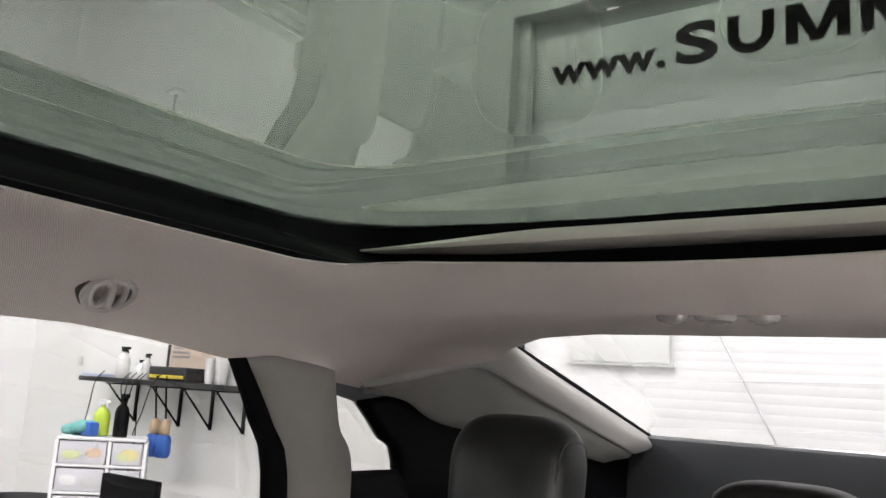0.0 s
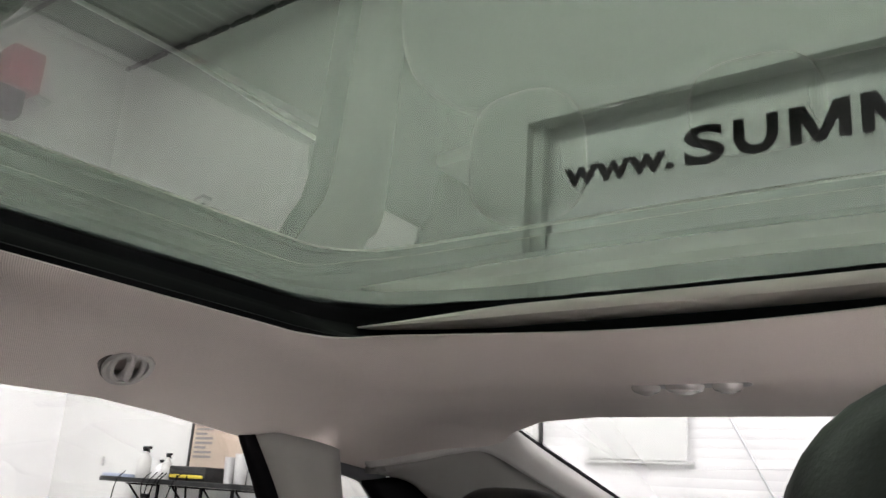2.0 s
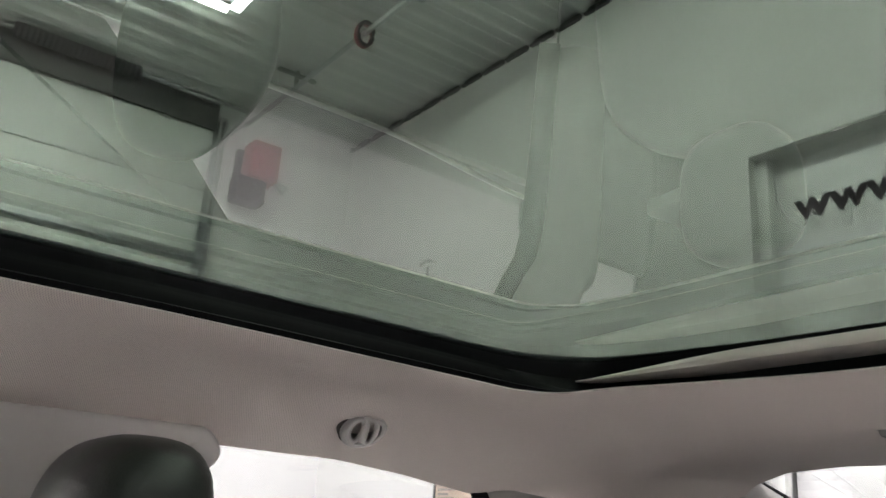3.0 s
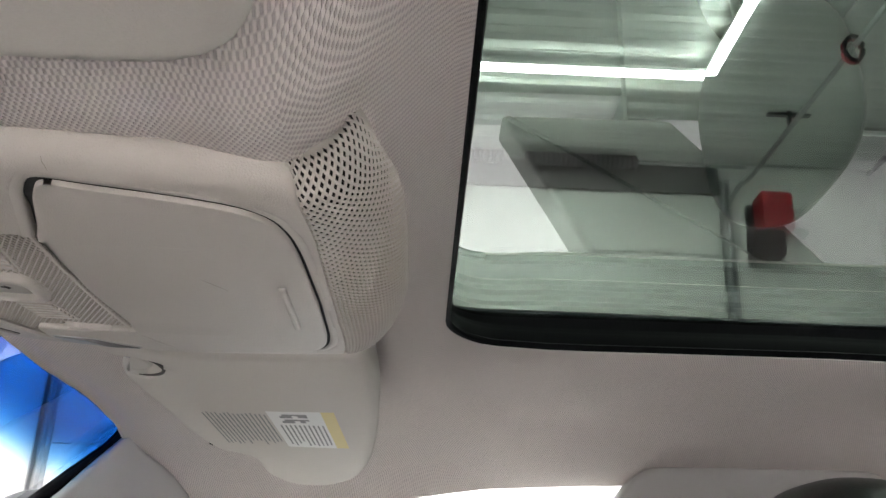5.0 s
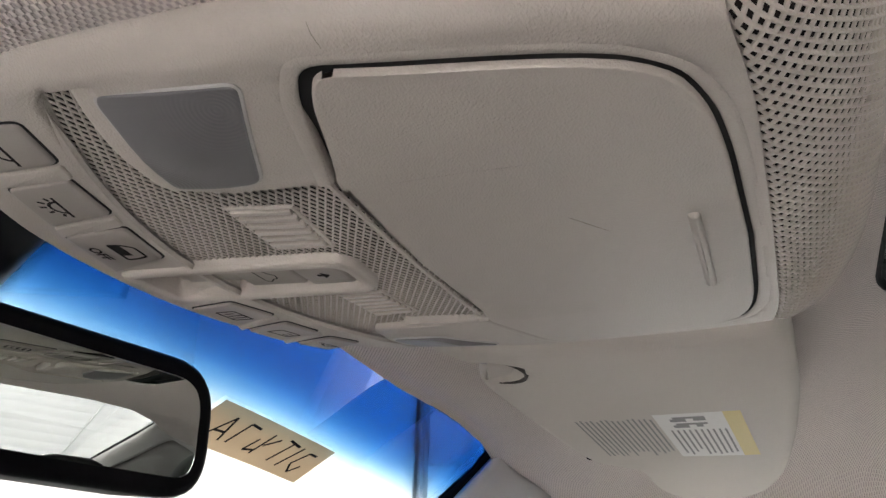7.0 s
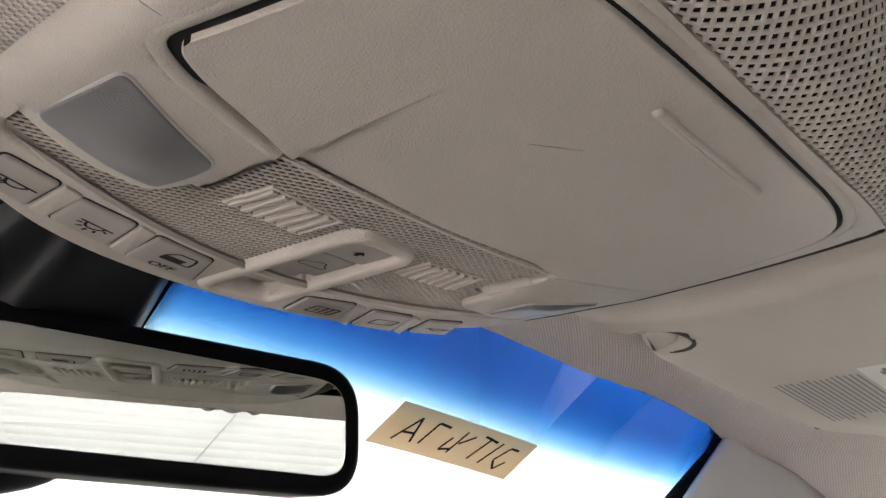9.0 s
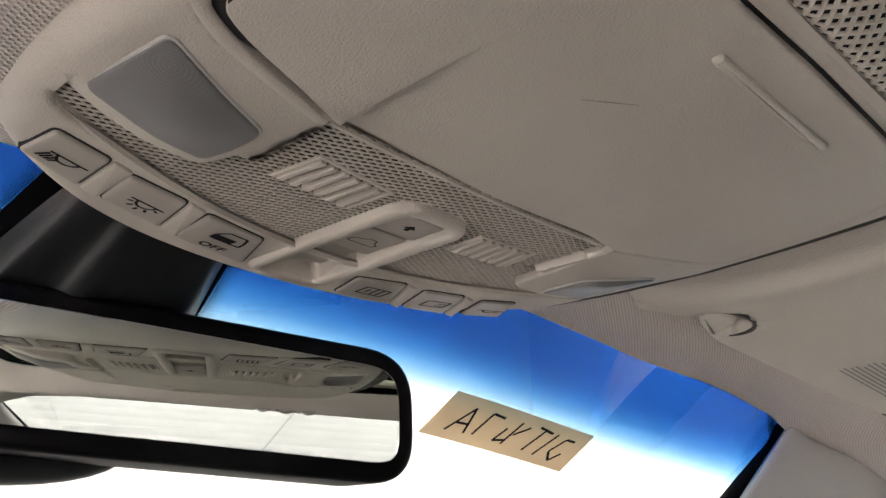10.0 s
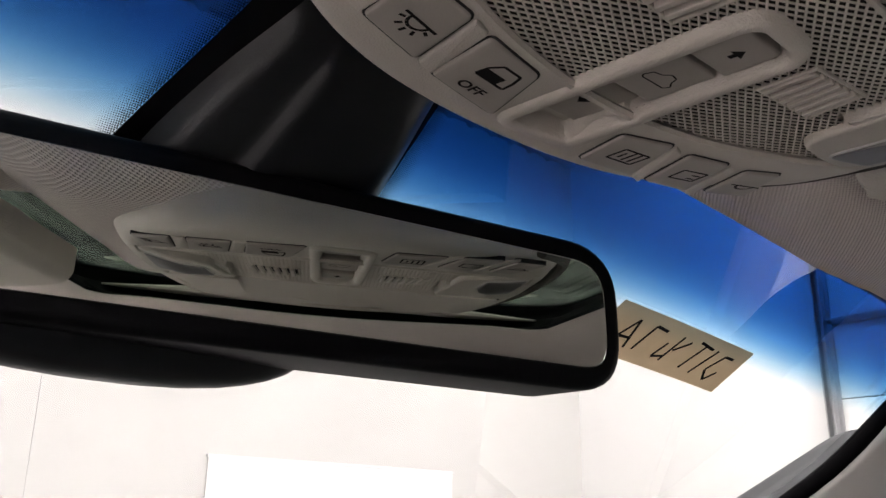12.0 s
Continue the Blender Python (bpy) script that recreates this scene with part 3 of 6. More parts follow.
def wood_board():
    t = thing("notice_board", (4.13, Y_REAR + 0.06, ZS), "pale wooden notice board with a printed sheet, leaning on the wall", "notice board")
    bm = bmesh.new()
    box(bm, (3.88, Y_REAR + 0.03, ZS), (4.40, Y_REAR + 0.05, 1.80), 0.003)
    part("board", bm, surface("pale_wood", (0.50, 0.40, 0.32), 0.6, var=0.1, scale=12), t)
    bm = bmesh.new()
    for x0, x1 in ((3.86, 3.879), (4.401, 4.42)):
        box(bm, (x0, Y_REAR + 0.028, ZS), (x1, Y_REAR + 0.056, 1.82), 0.002)
    box(bm, (3.86, Y_REAR + 0.028, 1.801), (4.42, Y_REAR + 0.056, 1.82), 0.002)
    part("frame", bm, DARKSTEEL, t)
    bm = bmesh.new()
    for k in range(9):
        w = 0.17 if k % 3 else 0.11
        z = 1.76 - 0.028 * k
        box(bm, (4.37 - w, Y_REAR + 0.051, z), (4.37, Y_REAR + 0.053, z + 0.013))
    part("print", bm, GREYINK, t, "lines of unreadable dark print")
    return t


wood_board()


def tool_case(x0, x1, z0, z1, m, label, name="tool_case"):
    t = thing(name, ((x0 + x1) / 2, YS, z0), label, "case")
    bm = bmesh.new()
    box(bm, (x0, YS - 0.05, z0), (x1, YS + 0.09, z1), 0.012)
    part("body", bm, m, t)
    bm = bmesh.new()
    box(bm, (x0 + 0.02, YS + 0.091, z0 + 0.015), (x1 - 0.02, YS + 0.099, z0 + 0.035), 0.003)
    part("edge", bm, YEL, t)
    return t


tool_case(4.00, 4.36, ZS, ZS + 0.085, SATIN, "low black tool case with a yellow edge on the shelf")
for x, r, h in ((3.90, 0.035, 0.15), (3.80, 0.042, 0.17)):
    t = thing("tumbler", (x, YS, ZS), "tall pale plastic tumbler on the shelf", "cup", "tumblers")
    bm = bmesh.new()
    lathe(bm, [(r * 0.75, 0.0), (r * 0.8, 0.01), (r, h), (r * 0.93, h), (r * 0.7, 0.02)], (x, YS, ZS))
    part("body", bm, CUPS, t)
for x in (3.62, 3.52, 3.42):
    t = thing("small_cup", (x, YS, ZS), "small pale plastic cup on the shelf", "cup", "small cups")
    bm = bmesh.new()
    lathe(bm, [(0.022, 0.0), (0.03, 0.055), (0.027, 0.055), (0.02, 0.006)], (x, YS, ZS), 14)
    part("body", bm, WHITEP, t)
t = thing("paper_sheet", (4.93, YS, ZS), "blue and white papers on the shelf's end", "paper")
bm = bmesh.new()
box(bm, (4.86, YS - 0.08, ZS), (5.06, YS + 0.1, ZS + 0.02), 0.004)
part("sheet", bm, plain("pale_blue_paper", (0.45, 0.52, 0.68)), t)


def hanging_cables():
    for k, (x, z1, bend) in enumerate(((4.80, 0.75, 0.06), (4.52, 0.9, -0.08), (4.46, 0.98, 0.05), (4.40, 0.85, 0.1), (4.36, 1.05, -0.06), (4.22, 0.55, 0.12))):
        t = thing("cable", (x, YS + 0.16, z1), "thin black power cable hanging from the shelf", "cable", "hanging cables")
        bm = bmesh.new()
        tube(bm, spline([(x, YS + 0.1, 1.43), (x + 0.01, YS + 0.15, 1.36), (x + bend * 0.5, YS + 0.16, 1.2), (x + bend, YS + 0.17, 1.0), (x + bend * 0.6, YS + 0.17, z1)], 18), 0.0032, 6)
        part("cord", bm, BLACK, t)


hanging_cables()


MILKY = plain("milky_drawer", (0.60, 0.60, 0.64), 0.3)
# the milky veil over the cloths is put into their paled colours
PALE_OR, PALE_GR, PALE_YE = plain("pale_orange_cloth", (0.68, 0.50, 0.36), 0.8), plain("pale_green_cloth", (0.62, 0.68, 0.36), 0.8), plain("pale_yellow_cloth", (0.72, 0.64, 0.32), 0.8)


def drawer_unit(x, y, w, fills):
    t = thing("drawer_tower", (x, y, 0), "white plastic drawer tower with clear drawers full of cloths", "drawer unit", "plastic drawer towers")
    t.rotation_euler = (0, 0, radians(52))
    d = 0.30
    pitch = 0.146
    bm = bmesh.new()
    for k in range(8):
        z = 0.02 + pitch * k
        box(bm, (x - w / 2, y - d / 2, z), (x + w / 2, y + d / 2, z + 0.018), 0.004)
    for sx in (-1, 1):
        box(bm, (x + sx * w / 2 - 0.010, y - d / 2, 0.039), (x + sx * w / 2 + 0.010, y + d / 2, 1.041), 0.004)
    box(bm, (x - w / 2 + 0.011, y - d / 2, 0.039), (x + w / 2 - 0.011, y - d / 2 + 0.01, 1.041))
    part("frame", bm, WHITEP, t)
    rng = random.Random(int(x * 100))
    for k in range(7):
        z = 0.040 + pitch * k
        bm = bmesh.new()
        box(bm, (x - w / 2 + 0.016, y + d / 2 - 0.006, z), (x + w / 2 - 0.016, y + d / 2 + 0.002, z + 0.118), 0.003)
        box(bm, (x - w / 2 + 0.016, y - d / 2 + 0.02, z), (x + w / 2 - 0.016, y + d / 2 - 0.007, z + 0.004))
        dr = part("drawer", bm, MILKY, t, "milky clear plastic drawer")
        for j in range(3 if w > 0.3 else 2):
            bm = bmesh.new()
            cx = x - w / 2 + 0.08 + j * (w - 0.16) / (2 if w > 0.3 else 1)
            cushion(bm, (cx, y + d / 2 - 0.002, z + 0.048 + rng.uniform(-0.005, 0.01)), (rng.uniform(0.08, 0.12), 0.014, rng.uniform(0.05, 0.08)), 2.2, 14, 8, rng.uniform(-0.05, 0.05))
            part("cloth", bm, fills[(6 - k + j) % len(fills)] if k > 5 else (CUPS if (j + k) % 2 else WHITEP), dr)
    return t


drawer_unit(4.365, -2.932, 0.275, (PALE_OR, PALE_GR, PALE_YE))
drawer_unit(4.222, -3.115, 0.19, (PALE_YE, PALE_GR))
bottle(4.19, -3.02, 1.064, 0.24, 0.04, BLACK, BLACK, "black spray bottle on the drawer tower")
bottle(4.29, -2.96, 1.064, 0.20, 0.045, GREENP, WHITEP, "lime green spray bottle on the drawer tower")
t = thing("cleaning_cloth", (4.37, -2.98, 1.064), "crumpled teal cleaning cloths on the drawer tower", "cloth")
bm = bmesh.new()
for k, (dx, dy, dz, s) in enumerate(((0, 0, 0.03, 0.16), (0.08, 0.03, 0.02, 0.13), (-0.06, 0.04, 0.045, 0.12), (0.13, 0.0, 0.01, 0.1))):
    cushion(bm, (4.38 + dx * 0.8, -2.93 + dy, 1.068 + dz), (s, 0.16, 0.07), 2.2, 14, 8, 0.2)
part("cloth", bm, TEAL, t)
t = thing("storage_box", (4.17, -2.90, 1.064), "small blue box on the drawer tower", "box")
bm = bmesh.new()
box(bm, (4.24, -2.92, 1.064), (4.33, -2.86, 1.14), 0.01)
part("box", bm, BLUEP, t)
for x in (4.235, 4.14):
    t = thing("hand_polisher", (x, -3.28, 0.95), "blue and tan power tool hanging by its cord", "power tool", "hanging power tools")
    bm = bmesh.new()
    lathe(bm, [(0.034, 0.0), (0.046, 0.02), (0.046, 0.10), (0.034, 0.13)], (x, -3.28, 0.95), 14)
    part("motor", bm, BLUEP, t)
    bm = bmesh.new()
    lathe(bm, [(0.026, 0.131), (0.034, 0.145), (0.030, 0.20), (0.016, 0.22)], (x, -3.28, 0.95), 12)
    part("handle", bm, TAN, t)
    bm = bmesh.new()
    tube(bm, [(x, -3.28, 1.172), (x + 0.02, -3.27, 1.37), (x + 0.02, -3.27, 1.42)], 0.006, 6)
    part("cord", bm, BLACK, t)
t = thing("monitor", (3.72, -2.8, 0.0), "black flat screen on a stand before the drawers", "monitor")
bm = bmesh.new()
box(bm, (3.49, -2.82, 0.58), (3.95, -2.78, 0.90), 0.01)
part("screen", bm, BLACK, t)
bm = bmesh.new()
box(bm, (3.71, -2.834, 0.02), (3.73, -2.821, 0.7), 0.004)
box(bm, (3.68, -2.86, 0.0), (3.76, -2.79, 0.019), 0.006)
part("stand", bm, CONCRETE, t)
t = thing("waste_bin", (4.62, -2.75, 0), "black bin on the floor", "bin")
bm = bmesh.new()
lathe(bm, [(0.17, 0.0), (0.2, 0.02), (0.24, 0.68), (0.22, 0.70), (0.2, 0.66)], (4.62, -2.75, 0.0), 24)
part("body", bm, SATIN, t)
t = thing("power_socket", (5.45, Y_REAR + 0.01, 1.5), "small pale switch on the white wall", "switch")
bm = bmesh.new()
box(bm, (5.43, Y_REAR + 0.002, 1.46), (5.46, Y_REAR + 0.02, 1.52), 0.003)
part("plate", bm, surface("pale_switch_plastic", (0.6, 0.6, 0.58), 0.5), t)


# ---- the car: shapes that several parts share ----
CORNER = [(0.42, 0.0), (0.46, 0.004), (0.50, 0.0075), (0.53, 0.0115), (0.56, 0.0155), (0.60, 0.022), (0.70, 0.026)]


def shield_z(x, y):
    # the upper corners are flatter than the middle
    return 1.51 - 0.12 * x * x - 0.58 * (y - 0.462) + curve_at(CORNER, abs(x)) * smooth((0.62 - y) / 0.14)


def header_y(x):
    return 0.470 + 0.004 * (x / 0.6) ** 2


SPINE = [(-1.32, 1.519), (-1.0, 1.505), (-0.88, 1.5005), (-0.846, 1.4985), (-0.832, 1.494), (-0.80, 1.4945), (-0.73, 1.502), (-0.69, 1.511), (-0.66, 1.520), (-0.60, 1.527), (-0.2, 1.532), (0.138, 1.530),
         (0.150, 1.521), (0.17, 1.508), (0.20, 1.496), (0.25, 1.488), (0.36, 1.488), (0.42, 1.494), (0.50, 1.508)]
SILL = [(-1.32, 1.40), (-1.05, 1.405), (-0.80, 1.430), (-0.66, 1.447), (-0.56, 1.455), (-0.30, 1.453), (-0.04, 1.445), (0.08, 1.437), (0.16, 1.424), (0.22, 1.410), (0.30, 1.385), (0.50, 1.33)]
FALL_MID = [(0.31, 0.0), (0.345, 0.06), (0.374, 0.115), (0.386, 0.185), (0.40, 0.222), (0.42, 0.240), (0.46, 0.255), (0.50, 0.285), (0.54, 0.37), (0.59, 0.59), (0.64, 0.82), (0.69, 1.0)]
FALL_FRONT = [(0.40, 0.0), (0.50, 0.03), (0.57, 0.10), (0.62, 0.24), (0.66, 0.55), (0.69, 1.0)]
FALL_REAR = [(0.42, 0.0), (0.52, 0.06), (0.58, 0.22), (0.63, 0.55), (0.69, 1.0)]


def liner_z(x, y):
    a = abs(x)
    c = curve_at(SPINE, y)
    if y > 0.138:
        c += (0.0 - 0.10 * x * x) * smooth((y - 0.14) / 0.3)
    w = curve_at(FALL_MID, a)
    w = lerp(w, curve_at(FALL_FRONT, a), smooth((y - 0.02) / 0.22))
    w = lerp(w, curve_at(FALL_REAR, a), smooth((-0.62 - y) / 0.35))
    z = lerp(c, curve_at(SILL, y), w)
    # swelling round the overhead console
    dx = max(0.0, a - 0.125)
    dy = max(0.0, 0.20 - y, y - 0.40)
    z -= (0.036 + 0.010 * smooth((0.25 - y) / 0.05)) * (1 - smooth(math.hypot(dx, dy * 1.3) / (0.085 if x < 0 else lerp(0.085, 0.050, smooth((y - 0.18) / 0.05)))))
    # front edge: slightly sunk behind the visors, flatter towards the corners
    z += curve_at(CORNER, a) * smooth((y - 0.35) / 0.10) - 0.005 * smooth((a - 0.14) / 0.06) * smooth((0.44 - a) / 0.08) * smooth((y - 0.37) / 0.08)
    # liner raised behind the visor, shaped to deepen the shade in its gap
    z += 0.017 * smooth((a - 0.175) / 0.028) * smooth((0.47 - a) / 0.09) * smooth((y - 0.18) / 0.03) * smooth((0.405 - y) / 0.03)
    # crown over the rear shoulder belt
    z -= 0.010 * math.exp(-((a - 0.56) / 0.07) ** 2 - ((y + 0.98) / 0.12) ** 2)
    return z


HOLE_C, HOLE_H, HOLE_R = Vector((0.0, -0.2435)), Vector((0.374, 0.3815)), 0.05


def rear_bow(x, y):
    """How far the opening's rear edge swings back towards its middle."""
    return 0.045 * max(0.0, 1 - (x / 0.374) ** 2) * smooth((-0.35 - y) / 0.27)


def hole_distance(x, y):
    y += rear_bow(x, y + rear_bow(x, y))
    qx, qy = abs(x - HOLE_C.x) - HOLE_H.x + HOLE_R, abs(y - HOLE_C.y) - HOLE_H.y + HOLE_R
    return math.hypot(max(qx, 0), max(qy, 0)) + min(max(qx, qy), 0) - HOLE_R


def hole_path(grow=0.0, n=10):
    """The outline of the roof opening, anticlockwise, with its outward normals."""
    out = []
    for k, (sx, sy) in enumerate(((1, 1), (-1, 1), (-1, -1), (1, -1))):
        cx, cy = HOLE_C.x + sx * (HOLE_H.x - HOLE_R), HOLE_C.y + sy * (HOLE_H.y - HOLE_R)
        for i in range(n + 1):
            a = math.pi / 2 * (k + i / n)
            d = Vector((math.cos(a), math.sin(a)))
            out.append((Vector((cx, cy)) + d * (HOLE_R + grow), d))
        nx = [(-1, 1), (-1, -1), (1, -1), (1, 1)][k]
        a0, d0 = out[-1]
        a1 = Vector((HOLE_C.x + nx[0] * (HOLE_H.x - HOLE_R), HOLE_C.y + nx[1] * (HOLE_H.y - HOLE_R))) + d0 * (HOLE_R + grow)
        for i in range(1, 16):
            out.append((a0.lerp(a1, i / 16), d0))
    return [(Vector((p.x, p.y - rear_bow(p.x, p.y))), d) for p, d in out]


def headliner():
    nx, ny = 132, 170
    pts = []
    for j in range(ny + 1):
        row = []
        for i in range(nx + 1):
            x = -0.69 + 1.38 * i / nx
            y = lerp(-1.31, header_y(x), j / ny)
            row.append([x, y])
        pts.append(row)
    dist = [[hole_distance(x, y) for x, y in row] for row in pts]
    bm = bmesh.new()
    vs = {}

    def vert(i, j):
        if (i, j) not in vs:
            x, y = pts[j][i]
            if dist[j][i] < 0:
                e = 1e-4
                g = Vector((hole_distance(x + e, y) - hole_distance(x - e, y), hole_distance(x, y + e) - hole_distance(x, y - e)))
                g.normalize()
                x, y = x - g.x * dist[j][i], y - g.y * dist[j][i]
            vs[i, j] = bm.verts.new((x, y, liner_z(x, y)))
        return vs[i, j]
    for j in range(ny):
        for i in range(nx):
            c = [(i, j), (i + 1, j), (i + 1, j + 1), (i, j + 1)]
            if all(dist[b][a] < 0 for a, b in c):
                continue
            bm.faces.new([vert(a, b) for a, b in c])
    # rolled lip round the roof opening and along the front edge
    path = hole_path()
    for prof in (((0.0, 0.0), (0.0006, 0.0008), (0.0015, 0.0016), (0.010, 0.0020)),):
        rows = [[(p.x + d.x * o, p.y + d.y * o, liner_z(p.x, p.y) + h) for p, d in path] for o, h in prof]
        grid_faces(bm, rows, True)
    rows = []
    for o, h in ((0.0, 0.0), (0.004, 0.002), (0.006, 0.007), (0.003, 0.016)):
        rows.append([(x, header_y(x) + o, liner_z(x, header_y(x)) + h) for x in [-0.69 + 1.38 * i / 80 for i in range(81)]])
    grid_faces(bm, rows)
    ob = part("headliner", bm, LINER, sharp=50, recalc=False)
    tagged(ob, "light beige knitted cloth headliner with a large roof opening", "headliner", kind="structure")
    return ob


headliner()


def roof_glass_z(x, y):
    return 1.575 - 0.05 * x * x - 0.012 * (y + 0.3) ** 2


def sunroof():
    t = thing("sunroof", (0, -0.3, 1.54), "large green tinted glass sunroof in a black frame, blind open", "sunroof")
    path = hole_path()

    def reach(d):
        return 1.0 * d.x * d.x + (1.55 if d.y < 0 else 0.02) * d.y * d.y
    for name, prof, m, lab in (
            ("seal", ((0.0016, 0.0006), (0.0012, 0.007), (0.005, 0.009), (0.008, 0.015), (0.012, 0.020)), RUBBER, "black rubber seal"),
            ("frame", ((0.0125, 0.020), (0.022, 0.0215), (0.024, 0.025), (0.033, 0.027), (0.035, 0.0315), (0.044, 0.0325), (0.045, 0.037), (0.0453, 0.0425)), BLACK, "black roof frame")):
        bm = bmesh.new()
        rows = []
        for o, h in prof:
            row = []
            for p, d in path:
                x, y = p.x + d.x * o * reach(d), p.y + d.y * o * reach(d)
                z = liner_z(p.x, p.y) + h * (1 - 0.78 * max(0.0, -d.y) ** 2 * smooth((0.046 - o) / 0.006))
                row.append((x, y, roof_glass_z(x, y) + 0.0015 if o == 0.0453 else z))
            rows.append(row)
        grid_faces(bm, rows, True)
        part(name, bm, m, t, lab, sharp=30)
    bm = bmesh.new()
    rows = [[(x, y, roof_glass_z(x, y)) for x in [-0.46 + 0.92 * i / 24 for i in range(25)]] for y in [-0.82 + 0.98 * j / 24 for j in range(25)]]
    grid_faces(bm, rows)
    part("pane", face_cabin(bm), ROOFGLASS, t, "green tinted roof glass", recalc=False)
    bm = bmesh.new()
    lip = sorted(((p, d) for p, d in path if d.y > 0.25), key=lambda q: q[0].x)
    tube(bm, [(p.x - d.x * 0.001, p.y - d.y * 0.001, liner_z(p.x, p.y) + 0.0035) for p, d in lip], 0.0032, 8)
    part("front_lip", bm, RUBBER, t, "black rubber lip")
    # the rolled blind's light bar at the rear edge
    bm = bmesh.new()
    rows = []
    for i in range(41):
        x = -0.385 + 0.77 * i / 40
        e = min(1.0, (0.39 - abs(x)) / 0.22)
        y0, z0 = -0.705 + 0.012 * (x / 0.4) ** 2, 1.5495 - 0.006 * (1 - e)
        h, w = 0.002 + 0.0068 * smooth(e), 0.018
        rows.append([(x, y0 + w * c, z0 + h * s) for c, s in ((1.0, -0.6), (1.0, 0.1), (0.75, 0.8), (0.1, 1.0), (-0.8, 1.0), (-0.8, -1.0), (0.6, -1.0))])
    vs = grid_faces(bm, rows, True)
    bm.faces.new(vs[0])
    bm.faces.new(vs[-1])
    part("blind_bar", bm, surface("blind_bar_plastic", (0.66, 0.61, 0.56), 0.55), t, "light beige bar of the rolled blind")
    return t


sunroof()


def car_shell():
    """Roof skin over the lining and the plain lower body that closes the cabin."""
    bm = bmesh.new()
    outer = [(p * 1.0, d) for p, d in hole_path(0.0, 10)]
    rows = []
    for k in range(6):
        f = k / 5
        row = []
        for (p, d) in outer:
            q0 = Vector((max(-0.423, min(0.423, p.x + d.x * 0.049)), max(-0.760, min(0.150, p.y + d.y * 0.072))))
            q1 = Vector((math.copysign(0.745, p.x) if abs(d.x) > 0.3 else p.x * 1.95, 0.0))
            q1.y = -1.36 if d.y < -0.3 else (0.49 if d.y > 0.3 else lerp(-1.36, 0.49, (p.y + 0.635) / 0.77))
            q = q0.lerp(q1, f)
            row.append((q.x, q.y, lerp(1.567, 1.512 if abs(d.x) > 0.3 else 1.545, f ** 1.6)))
        rows.append(row)
    grid_faces(bm, rows, True)
    ob = part("car_roof", bm, surface("dark_car_paint", (0.03, 0.032, 0.036), 0.25, 0.3), sharp=60)
    tagged(thick(ob, 0.006), "dark painted car roof skin", "car roof", kind="structure")
    bm = bmesh.new()
    for s in (-1, 1):
        # the unseen driver's side is cut low at the rear to let light in
        if s > 0:
            box(bm, (0.695, -1.85, 0.32), (0.78, -0.93, 1.232), 0.012)
            box(bm, (0.695, -0.928, 0.32), (0.78, -0.12, 1.192), 0.008)
        else:
            box(bm, (-0.78, -1.85, 0.32), (-0.695, -0.95, 1.232), 0.012)
            box(bm, (-0.78, -0.94, 0.32), (-0.695, -0.12, 0.55), 0.012)
        # the unseen driver's door is made lower to admit more light
        box(bm, (min(s * 0.695, s * 0.78), -0.118, 0.32), (max(s * 0.695, s * 0.78), 0.858, 1.16 if s > 0 else 1.0), 0.012)
        box(bm, (min(s * 0.69, s * 0.78), 0.86, 0.32), (max(s * 0.69, s * 0.78), 1.15, 1.08), 0.02)
    box(bm, (-0.68, -1.95, 0.32), (0.68, -1.86, 1.28), 0.02)
    box(bm, (-0.68, -1.85, 0.30), (0.68, 1.3, 0.34))
    box(bm, (-0.68, 1.16, 0.34), (0.68, 1.3, 1.05), 0.02)
    tagged(part("car_body", bm, surface("grey_cabin_trim", (0.22, 0.215, 0.21), 0.6, grain=0.3)), "plain grey lower cabin of the car", "car body", kind="structure")


car_shell()


# ---- windshield and its surroundings ----
def windshield():
    bm = bmesh.new()
    rows = []
    for j in range(25):
        y = lerp(0.452, 1.18, j / 24)
        rows.append([(x, y, shield_z(x, y)) for x in [(-0.68 - 0.05 * j / 24) + (1.36 + 0.1 * j / 24) * i / 28 for i in range(29)]])
    grid_faces(bm, rows)
    ob = part("windshield", face_cabin(bm), SHIELD, recalc=False)
    tagged(ob, "curved windshield with a deep blue shade band along its top", "windshield", kind="structure")


windshield()


def edge_x(y):
    return 0.632 + 0.06 * (y - 0.5) - 0.035 * math.exp(-((y - 0.462) / 0.022) ** 2)


def a_pillars():
    for s in (1, -1):
        bm = bmesh.new()
        pts = [(s * edge_x(y), y, shield_z(edge_x(y), y) - 0.004) for y in [0.462 + 0.02 * k for k in range(36)]]
        tube(bm, pts, 0.0085, 10)
        ob = part("windshield_seal", bm, RUBBER)
        tagged(ob, "black rubber seal along the windshield's side", "seal", kind="structure")
        rows = []
        for k in range(9):
            y = 0.47 + 0.09 * k
            z = shield_z(edge_x(y), y)
            w = curve_at(SILL, min(0.5, y - 0.12)) if k < 2 else z - 0.075
            rows.append([(s * (edge_x(y) + 0.004), y, z - 0.008), (s * (edge_x(y) + 0.022), y - 0.012, z - 0.026), (s * (edge_x(y) + 0.05), y - 0.045, z - 0.05), (s * 0.70, y - 0.085, w)])
        ob = part("pillar_trim_a", loft(rows, 12, 30), TRIM)
        tagged(thick(ob, 0.012, -1.0 if s > 0 else 1.0), "light grey moulded windshield pillar trim", "pillar trim", kind="structure")


a_pillars()


